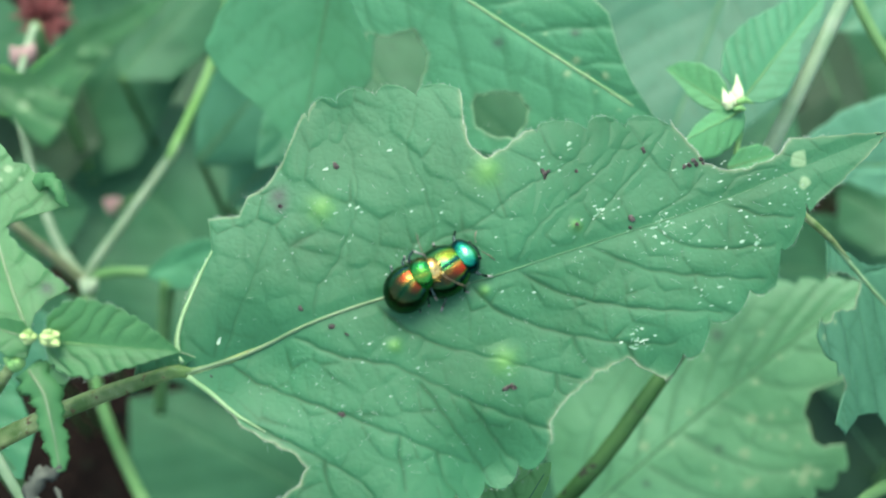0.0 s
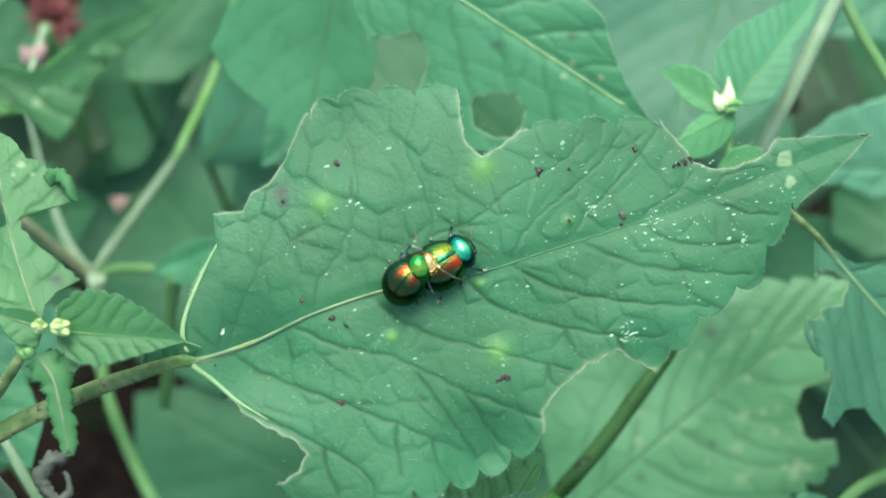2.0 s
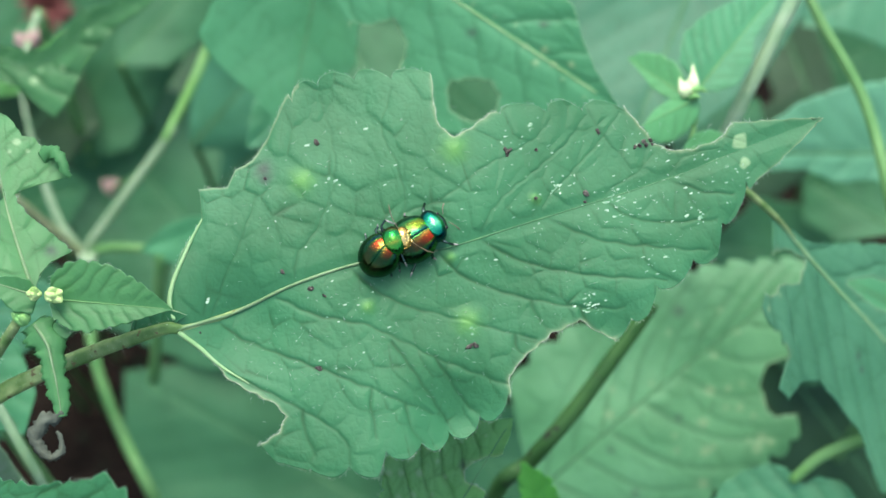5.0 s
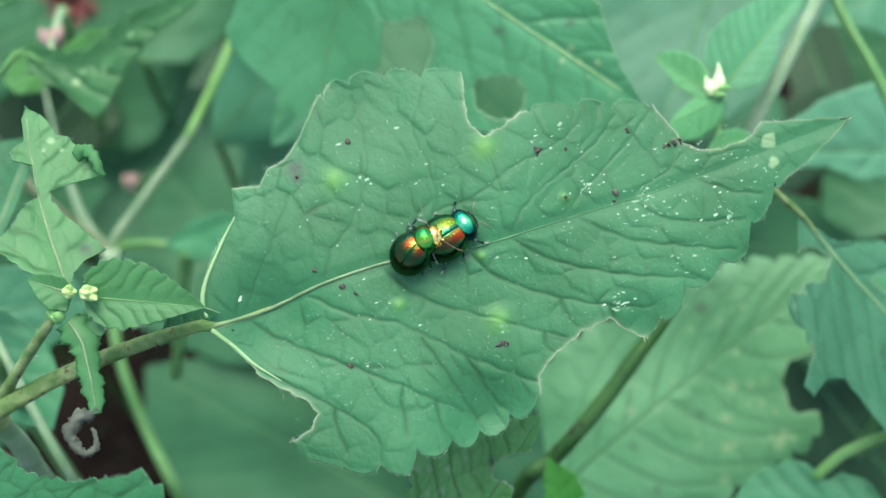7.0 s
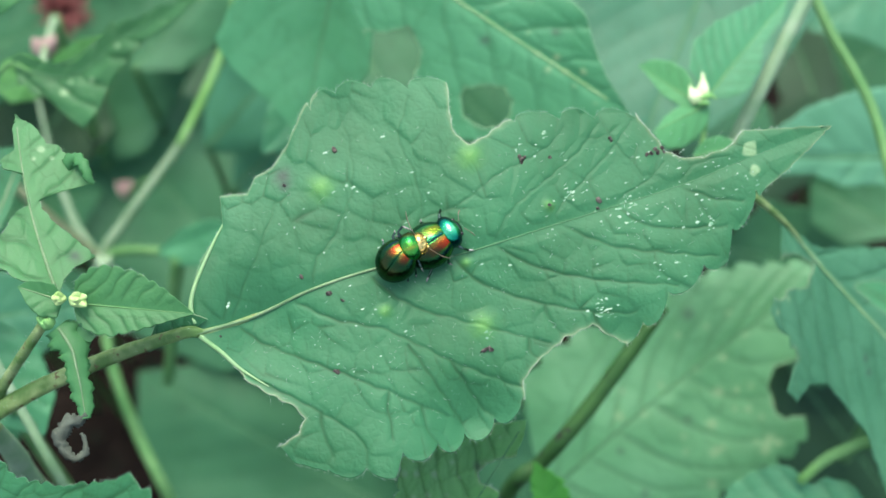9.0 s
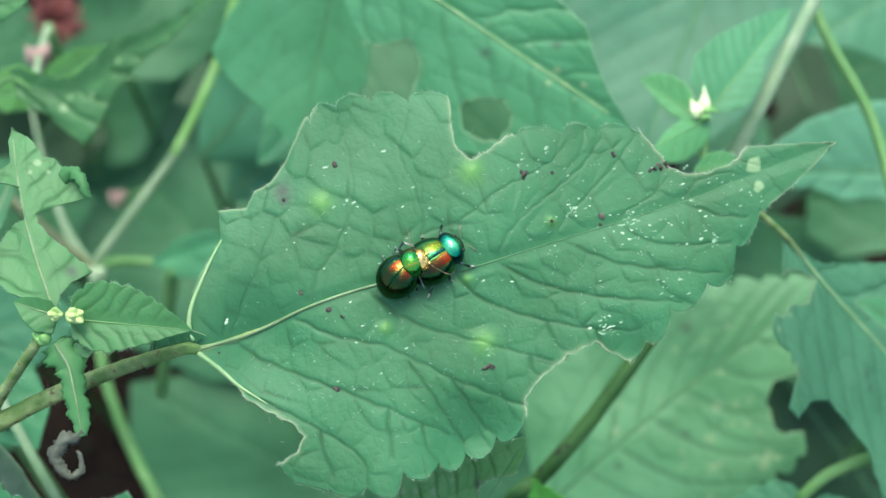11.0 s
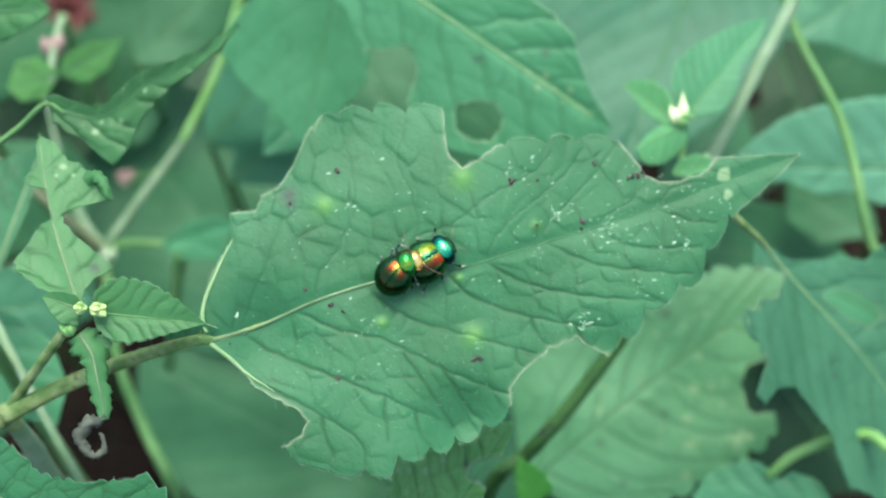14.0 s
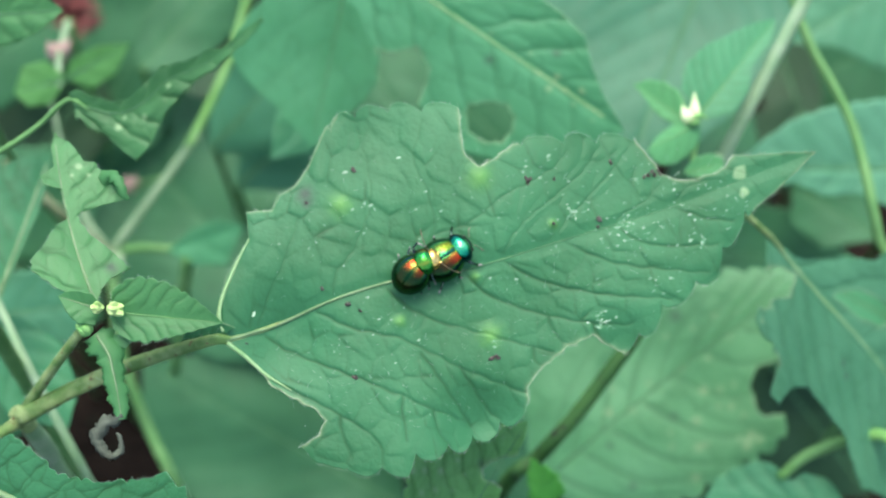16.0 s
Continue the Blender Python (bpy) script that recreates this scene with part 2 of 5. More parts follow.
def polygon_distance(p, poly):
    """Signed distance from points to a polygon, negative inside."""
    poly = np.asarray(poly, dtype=float)
    d = np.full(len(p), 1e9)
    inside = np.zeros(len(p), dtype=bool)
    for a, b in zip(poly, np.roll(poly, -1, axis=0)):
        e = b - a
        w = p - a
        t = np.clip(w @ e / (e @ e), 0, 1)
        d = np.minimum(d, np.linalg.norm(w - t[:, None] * e, axis=1))
        cross = (a[1] > p[:, 1]) != (b[1] > p[:, 1])
        with np.errstate(divide="ignore", invalid="ignore"):
            inside ^= cross & (p[:, 0] < (b[0] - a[0]) * (p[:, 1] - a[1]) / (b[1] - a[1]) + a[0])
    return np.where(inside, -d, d)


def wave(x, y, seed=0.0):
    return (np.sin(x * 1.3 + y * 0.7 + seed) + np.sin(x * 0.6 - y * 1.1 + 2.1 * seed + 1) + np.sin(x * 0.35 + y * 0.5 + 0.7 * seed + 4)) / 3


def bristles(name, roots, ways, lengths, parent, radius=0.017):
    """Fine tapered hairs, three-sided and slightly bent, as one part."""
    rng = np.random.RandomState(len(roots))
    verts, faces = [], []
    for p, w, ln in zip(roots, ways, lengths):
        w = unit(w + rng.normal(size=3) * 0.35)
        e = unit(np.cross(w, rng.normal(size=3)))
        g = np.cross(w, e)
        o = len(verts)
        knee = p + w * ln * 0.55
        end = p + unit(w + e * 0.5) * ln
        for c, r in ((p - w * 0.03, radius), (knee, radius * 0.7)):
            verts += [c + e * r, c + (g * 0.87 - e * 0.5) * r, c - (g * 0.87 + e * 0.5) * r]
        verts.append(end)
        for k in range(3):
            a, b = o + k, o + (k + 1) % 3
            faces += [(a, b, b + 3, a + 3), (a + 3, b + 3, o + 6)]
    return tagged(mesh(name, verts, faces, HAIR, parent, "fine whitish hairs"), kind="stuff")


def margin_hairs(ob, verts, faces, normal, length, every=1.6, tip=(0, 0, 0)):
    """Hairs along the blade's margin, pointing outwards."""
    faces = np.asarray(faces)
    edges, owner = {}, {}
    for i, f in enumerate(faces):
        for a, b in zip(f, np.roll(f, -1)):
            key = (min(a, b), max(a, b))
            edges[key] = edges.get(key, 0) + 1
            owner[key] = i
    rng = np.random.RandomState(7)
    roots, ways = [], []
    for key, count in edges.items():
        if count == 1 and rng.uniform() < 1 / every:
            p = (verts[key[0]] + verts[key[1]]) / 2
            if np.linalg.norm(verts[key[0]] - verts[key[1]]) > 1e-6 and np.linalg.norm(p - tip) > 6.0:
                out = p - verts[faces[owner[key]]].mean(axis=0)
                if np.linalg.norm(out) > 1e-6:
                    roots.append(p)
                    ways.append(unit(out) + normal * rng.uniform(-0.2, 0.5))
    bristles("hairs", roots, ways, length * rng.uniform(0.4, 1.2, len(roots)), ob)


def cells(x, y, size, seed, centres=False):
    """Distance to the borders of irregular polygonal cells of that size; with centres, the way from the cell's middle too."""
    gx, gy = np.floor(x / size), np.floor(y / size)
    best = np.full(np.shape(x), 1e9)
    second = best.copy()
    ox, oy = np.zeros(np.shape(x)), np.zeros(np.shape(x))
    for dx in (-1, 0, 1):
        for dy in (-1, 0, 1):
            cx, cy = gx + dx, gy + dy
            jx = np.modf(np.abs(np.sin(cx * 12.9898 + cy * 78.233 + seed) * 43758.5453))[0]
            jy = np.modf(np.abs(np.sin(cx * 39.346 + cy * 11.135 + seed) * 24634.6345))[0]
            dist = np.hypot(x / size - cx - jx, y / size - cy - jy)
            second = np.minimum(second, np.maximum(best, dist))
            near = dist < best
            ox, oy = np.where(near, x / size - cx - jx, ox), np.where(near, y / size - cy - jy, oy)
            best = np.minimum(best, dist)
    edge = (second - best) * size * 0.5
    return (edge, ox, oy) if centres else edge


def leaf(name, parent, base, tip, normal, up, low, bites=(), material=None, teeth=(2.6, 0.5), tooth_from=0.0, bow=0.0, droop=0.0, cup=0.0,
         spacing=6.0, lean=(50, 50), relief=0.25, step=0.5, rib=(0.5, 0.15), rib_material=None, label="", galls=(), blotches=(), windows=(),
         wave_size=0.6, seed=0.0, net=3.6, warp=1.0, ragged=0.0, trim=0.0,
         curve=(0.02, 0.02), fine=0.2, dents=(), rib_end=0.93, rib_split=1.0, rim_share=0.5, hairs=0.0, rib_path=None, veins=(), notches=None, curl=0.0, tooth_round=0.5, faint=99):
    """A leaf blade with a raised midrib. up and low: the margin on either side as (along, across) in mm from the base; bites: eaten pieces;
    rib_path: the midrib's own bends; veins: side veins as runs of (along, across); notches: where the teeth part, above and below; curl: how far the rim rolls down."""
    B, T, N = (np.array(v, dtype=float) for v in (base, tip, normal))
    length = np.linalg.norm(T - B)
    a = (T - B) / length
    n = unit(N - a * N.dot(a))
    b = np.cross(n, a)
    rows = max(24, int(length / step))
    u = np.linspace(0, 1, rows + 1)
    s = u * length

    def margin(points):
        p = sorted([q for q in points if q[0] < length - 0.05])
        if p[0][0] > 0.6:
            p = [(0, math.copysign(0.3, p[0][1]))] + p
        return np.interp(s, [q[0] for q in p] + [length], [q[1] for q in p] + [0.0])

    if rib_path:
        bends = spline(rib_path, 90)

    runs = [spline(run, 3 * len(run)) for run in veins]

    def axis_at(S):
        return np.interp(S, bends[:, 0], bends[:, 1]) if rib_path else bow * np.sin(np.pi * S / length)

    wu, wl = margin(up), margin(low)
    mid = axis_at(s)
    cols = max(10, int((np.max(wu) - np.min(wl)) / step / 2))
    v = np.linspace(-1, 1, 2 * cols + 1)
    frac = (s / teeth[0] + 0.14 * np.sin(s * 0.9 / teeth[0] + seed)) % 1.0
    lobe = (np.sin(np.pi * frac ** 0.75) ** 0.45 - 0.72) * teeth[1] * (s > tooth_from * length) * np.clip((1 - u) * 8, 0, 1) * (0.75 + 0.25 * np.sin(s * 1.7 + seed))
    lobes = np.repeat(lobe[:, None], len(v), axis=1)
    if notches:
        for side, cuts in ((v > 0, notches[0]), (v < 0, notches[1])):
            cuts = np.asarray(cuts, dtype=float)
            k = np.clip(np.searchsorted(cuts, s) - 1, 0, len(cuts) - 2)
            f = np.clip((s - cuts[k]) / (cuts[k + 1] - cuts[k]), 0, 1)
            tooth = (np.sin(np.pi * f ** 0.85) ** tooth_round - 0.66) * teeth[1] * ((s > cuts[0]) & (s < cuts[-1]))
            lobes[:, side] = tooth[:, None]
    width = np.where(v[None, :] > 0, (wu - mid)[:, None] + 0 * v, -(wl - mid)[:, None] + 0 * v)
    width = np.maximum(width, 0.02)
    dn = np.abs(v)[None, :] * width + np.abs(v)[None, :] ** 8 * lobes * np.clip(width / 3.0, 0, 1)
    nn = mid[:, None] + np.sign(v)[None, :] * dn
    ss = np.repeat(s[:, None], len(v), axis=1)
    if ragged:
        edge = np.abs(v)[None, :] ** 8
        nn = nn + edge * ragged * np.sign(v)[None, :] * wave(ss * 3.1, nn * 0.2, seed)

    def surface(S, Q):
        """Height over the leaf's plane, and how much vein colour there is, painted crease shade included."""
        uu = S / length
        m = axis_at(S)
        d = np.abs(Q - m)
        upper = Q > m
        k = np.where(upper, 1 / math.tan(radians(lean[0])), 1 / math.tan(radians(lean[1])))
        sw = S + warp * 0.55 * wave(S * 0.9, Q * 0.9, seed) + warp * 0.25 * wave(S * 2.3, Q * 2.3, seed + 3)
        q = (sw - k * (0.8 + 0.35 * uu) * d - np.where(upper, curve[0], curve[1]) * d * d + np.where(upper, 0.45 * spacing, 0)) / spacing
        dq = np.abs(q - np.round(q)) * spacing * 0.72
        show = np.clip(0.55 + 0.9 * wave(S * 0.8, Q * 0.9, seed + 13), 0, 1)
        px, py = q * spacing * 0.72 + upper * 40.0, d * 1.25 + 0.2 * S
        e1, e2 = cells(px, py, net, seed), cells(px + 7.0, py, 0.45 * net, seed + 5)
        cross = np.exp(-(e1 / (0.75 * fine)) ** 2)
        minor = np.exp(-(e2 / (0.6 * fine)) ** 2) * show * 0.6
        main = np.exp(-(dq / (1.2 * fine)) ** 2)
        pillow = 0.68 * np.clip(np.sin(np.pi * (q % 1.0)), 0, 1) ** 0.6 + 0.32 * np.clip(e1 / (0.32 * net), 0, 1) ** 0.8
        fade = np.clip(d / 1.2, 0, 1)
        if veins:
            dq, main = np.full(np.shape(S), 1e9), np.zeros(np.shape(S))
            xs, ys = S + 0.16 * wave(S * 2.1, Q * 2.1, seed + 2), Q + 0.16 * wave(S * 2.3, Q * 1.9, seed + 8)
            for k, line in enumerate(runs):
                for i, (p, r) in enumerate(zip(line[:-1], line[1:])):
                    e = r - p
                    t = np.clip(((xs - p[0]) * e[0] + (ys - p[1]) * e[1]) / (e @ e), 0, 1)
                    dist = np.hypot(xs - p[0] - t * e[0], ys - p[1] - t * e[1])
                    dq = np.minimum(dq, dist if k < faint else dist + 0.35)
                    share = (1.0 if k < faint else 0.6) * (1.0 - 0.5 * i / len(line))
                    main = np.maximum(main, share * np.exp(-(dist / (fine * (0.7 + share))) ** 2))
            px, py = S + 0.9 * wave(S * 0.5, Q * 0.5, seed + 4), 0.85 * Q + 0.9 * wave(S * 0.45, Q * 0.55, seed + 6)
            (e1, ox, oy), (e2, _, _) = cells(px, py, net, seed, True), cells(px + 7.0, py, 0.42 * net, seed + 5, True)
            e1 = np.minimum(e1, 0.75 * dq)
            # lee: weights relief, and darkens cell borders away from the light, shade as colour
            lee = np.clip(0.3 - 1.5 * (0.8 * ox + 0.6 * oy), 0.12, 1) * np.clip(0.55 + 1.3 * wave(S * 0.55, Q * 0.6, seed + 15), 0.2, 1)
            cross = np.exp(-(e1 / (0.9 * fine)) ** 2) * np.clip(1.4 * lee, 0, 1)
            minor = np.exp(-(e2 / (0.6 * fine)) ** 2) * show * 0.4
            bulge = np.clip(e1 / (0.42 * net), 0, 1)
            pillow = bulge * (2 - bulge) * (0.35 + 0.65 * lee) - 0.45 * (0.8 * ox + 0.6 * oy) * np.clip(e1 / 0.35, 0, 1) + 0.6 * (1 - np.exp(-dq / 0.5))
            pillow = pillow + 0.12 * np.clip(e2 / 0.5, 0, 1) * show
            room = np.where(upper, np.interp(S, s, wu) - Q, Q - np.interp(S, s, wl))
            roll = np.exp(-np.clip(room, 0, 20) / 1.5) * (0.6 + 0.6 * wave(S * 0.9, Q * 0.1, seed + 9)) * np.clip((length - S) / 10 - 0.2, 0, 1)
        h = relief * (pillow * 0.95 - main * 0.45 - cross * 0.13 - minor * 0.08) * fade - relief * 0.5 * np.exp(-(d / 0.9) ** 2)
        h = h + wave_size * wave(S * 0.16, Q * 0.2, seed) + cup * d - droop * uu * uu * length
        if veins:
            h = h - curl * roll
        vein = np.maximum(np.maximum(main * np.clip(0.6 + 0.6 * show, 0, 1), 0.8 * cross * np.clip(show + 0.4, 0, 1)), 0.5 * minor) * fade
        vein = vein * np.clip((length - S) / 4.0, 0, 1)
        for gs, gn, gr, gh in dents:
            h = h + gh * np.exp(-((S - gs) ** 2 + (Q - gn) ** 2) / gr ** 2)
        for gs, gn, gr in galls:
            h = h + 0.35 * np.exp(-((S - gs) ** 2 + (Q - gn) ** 2) / gr ** 2)
        return h, vein

    h, vein = surface(ss, nn)
    flat = np.stack([ss.ravel(), nn.ravel()], axis=1)
    grid = np.arange(flat.shape[0]).reshape(ss.shape)
    faces = np.stack([grid[:-1, :-1], grid[1:, :-1], grid[1:, 1:], grid[:-1, 1:]], axis=-1).reshape(-1, 4)
    rim = np.zeros(len(flat))
    if bites:
        def bitten(p):
            d = np.full(len(p), 1e9)
            for poly in bites:
                d = np.minimum(d, polygon_distance(p, poly))
            return d + 0.22 * wave(p[:, 0] * 2.6, p[:, 1] * 2.6, seed)
        d = bitten(flat)
        keep = (d[faces] > 0).any(axis=1)
        faces = faces[keep]
        move = np.zeros(len(flat), dtype=bool)
        move[faces.ravel()] = True
        move &= d < 0
        p = flat[move]
        for _ in range(2):
            e = 0.05
            dd = bitten(p)
            g = np.stack([bitten(p + (e, 0)) - dd, bitten(p + (0, e)) - dd], axis=1) / e
            g /= np.maximum(np.linalg.norm(g, axis=1), 0.3)[:, None]
            p = p - np.clip(dd, -1.2, 0.4)[:, None] * g
        flat[move] = p
        rim = rim_share * np.exp(-np.clip(bitten(flat), 0, 9) / 0.13)
        h, vein = surface(flat[:, 0], flat[:, 1])
    if trim:
        edge = np.repeat(v[None, :], rows + 1, axis=0).ravel()
        rim = np.maximum(rim, trim * (flat[:, 0] < tooth_from * length + 1.0) * (edge > 0.985))
        if veins:
            gap = (1 - np.abs(edge)) * np.where(v[None, :] > 0, (wu - mid)[:, None], (mid - wl)[:, None]).ravel()
            rim = np.maximum(rim, 0.7 * np.exp(-np.clip(gap, 0, 9) / 0.09) * (flat[:, 0] > 0.87 * length))
    h, vein = h.ravel(), vein.ravel()

    def spots(items, soft):
        o = np.zeros(len(flat))
        for gs, gn, gr in items:
            dist = np.hypot(flat[:, 0] - gs, (flat[:, 1] - gn)) * (1 + 0.2 * wave(flat[:, 0] * 4, flat[:, 1] * 4, gs))
            o = np.maximum(o, np.exp(-(dist / gr) ** 2) if soft else np.clip((gr - dist) / 0.2, 0, 1))
        return o

    verts = B + flat[:, :1] * a + flat[:, 1:] * b + h[:, None] * n
    used = np.zeros(len(verts), dtype=int)
    used[faces.ravel()] = 1
    new_index = np.cumsum(used) - 1
    take = used > 0
    attrs = {"vein": vein[take], "rim": np.clip(rim, 0, 1)[take] * 0.85, "gall": spots(galls, True)[take] * 0.62,
             "blotch": spots(blotches, True)[take] * 0.85, "window": spots(windows, False)[take] * 0.9}
    ob = mesh(name, verts[take], new_index[faces], material or GREEN, parent, label, attrs)
    solid = ob.modifiers.new("thickness", "SOLIDIFY")
    solid.thickness, solid.offset = 0.00016, -1.0

    def at(S, Q):
        hh, _ = surface(np.array([float(S)]), np.array([float(Q)]))
        return B + S * a + Q * b + hh[0] * n

    if hairs:
        margin_hairs(ob, verts[take], new_index[faces], n, hairs, tip=T)
    if rib:
        line = [at(x * length, axis_at(x * length)) + n * (0.10 - 0.12 * x) for x in np.linspace(0.0, rib_end, 24)]
        cut = max(3, int(round(rib_split * 24)))
        wide = np.interp(np.linspace(0, 1, 24), [0, 0.5, 1], [rib[0], 0.42 * rib[0] + 0.3 * rib[1], rib[1]])
        tube("midrib", line[:cut], list(wide[:cut]), rib_material or RIB_DARK, ob, count=60, sides=8)
        if cut < 22:
            tube("midrib", [p - n * 0.02 for p in line[cut - 2:]], list(wide[cut - 2:] * 0.8), RIB_DARK, ob, count=60, sides=8)
    ob["length_mm"] = round(float(length), 1)
    return ob, at, (a, b, n)


def stem_to_ground(parent, top, spread=(10, 20), radius=1.0, material=None, name="stem"):
    x, y, z = top
    return tube(name, [top, (x + spread[0] * 0.4, y + spread[1] * 0.5, z * 0.55), (x + spread[0], y + spread[1], -3)],
                [radius, radius * 1.1, radius * 1.3], material or STEM, parent, count=16)


# ---- ground ----
def build_ground():
    rng = np.random.RandomState(5)
    radii = np.concatenate([np.linspace(0, 500, 50), [700, 1000, 2000, 5000, 20000, 100000, 400000]])
    count = 72
    verts, faces = [(0, 60, 0)], []
    for i, r in enumerate(radii[1:]):
        for k in range(count):
            an = 2 * math.pi * k / count
            x, y = r * math.cos(an), 60 + r * math.sin(an)
            z = 4 * float(wave(np.float64(x * 0.05), np.float64(y * 0.05), 1.0)) + rng.uniform(-2.5, 2.5) if r < 600 else 0.0
            verts.append((x, y, z))
    for k in range(count):
        faces.append((0, 1 + k, 1 + (k + 1) % count))
    for i in range(len(radii) - 2):
        for k in range(count):
            p, q = 1 + i * count + k, 1 + i * count + (k + 1) % count
            faces.append((p, p + count, q + count, q))
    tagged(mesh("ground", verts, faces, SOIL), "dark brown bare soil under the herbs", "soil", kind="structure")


build_ground()


# ---- the plant with the beetles ----
plant = thing("hemp_nettle_plant", (-51, -11.2, 188.4), "green hemp-nettle with a large insect-eaten leaf and young side shoot", "plant", "hemp-nettles")
MIDRIB = [(-3, -0.7), (0, -0.6), (5.8, -0.45), (12.7, 0.2), (20.6, 0.2), (28.1, -1.0), (39.3, -1.1), (52.9, -1.1), (59.1, -0.7), (70.5, 0)]
VEINS_BELOW = [
    [(0.3, -1.1), (3.2, -5.5), (8.9, -11.4), (12.6, -16.0), (12.7, -18.8)],
    [(4.1, -0.5), (6.6, -3.9), (14.2, -10.2), (19.7, -14.8), (21.9, -16.5)],
    [(10.5, -0.3), (13.9, -3.6), (18.8, -6.3), (23.4, -10.8), (30.1, -16.2)],
    [(18.6, 0.1), (21.4, -4.2), (26.7, -7.9), (34.4, -12.8)],
    [(27.5, -0.9), (29.3, -4.3), (33.7, -7.8), (39.3, -10.9), (44.1, -12.4)],
    [(32.0, -1.0), (35.8, -4.8), (42.5, -8.6), (49.0, -11.0)],
    [(39.5, -1.1), (44.0, -5.1), (51.2, -8.4), (54.0, -9.4)],
    [(45.6, -1.2), (48.9, -4.5), (56.3, -6.8)],
    [(52.9, -1.1), (55.9, -3.5), (58.8, -4.6)],
    [(20.3, -8.4), (21.8, -13.0), (23.3, -18.0)], [(23.9, -11.2), (25.5, -16.2), (26.5, -17.8)]]
FORKS_BELOW = [
    [(16.8, -12.3), (16.3, -14.3), (15.9, -17.1)], [(19.7, -14.8), (19.5, -17.1), (20.2, -19.1)], [(9.7, -12.2), (9.3, -13.8), (9.5, -16.8)],
    [(32.3, -11.6), (32.2, -12.8), (32.8, -13.9)], [(35.2, -8.8), (35.2, -10.4), (35.8, -12.1)], [(39.6, -11.0), (39.9, -12.8), (40.7, -14.1)]]
VEINS_ABOVE = [
    [(3.6, -0.4), (6.7, 3.7), (9.1, 6.3), (11.5, 10.0)],
    [(12.9, 0.4), (13.6, 2.6), (17.1, 5.4), (20.5, 11.0), (21.1, 18.5)],
    [(20.6, 0.4), (25.6, 3.9), (26.4, 8.7), (26.0, 12.6), (28.4, 16.8)],
    [(25.6, 3.9), (29.3, 3.8), (34.5, 5.6), (40.6, 7.0), (43.2, 8.6)],
    [(32.0, -1.0), (34.7, 1.5), (39.5, 3.8), (43.6, 5.5), (46.9, 7.9)],
    [(39.2, -1.0), (39.6, 0.3), (43.1, 2.4), (47.8, 5.1), (50.5, 7.2)],
    [(45.6, -1.2), (46.8, -0.3), (49.8, 0.4), (52.2, 1.8)],
    [(52.9, -1.1), (54.6, 0.2), (57.0, 0.6)]]
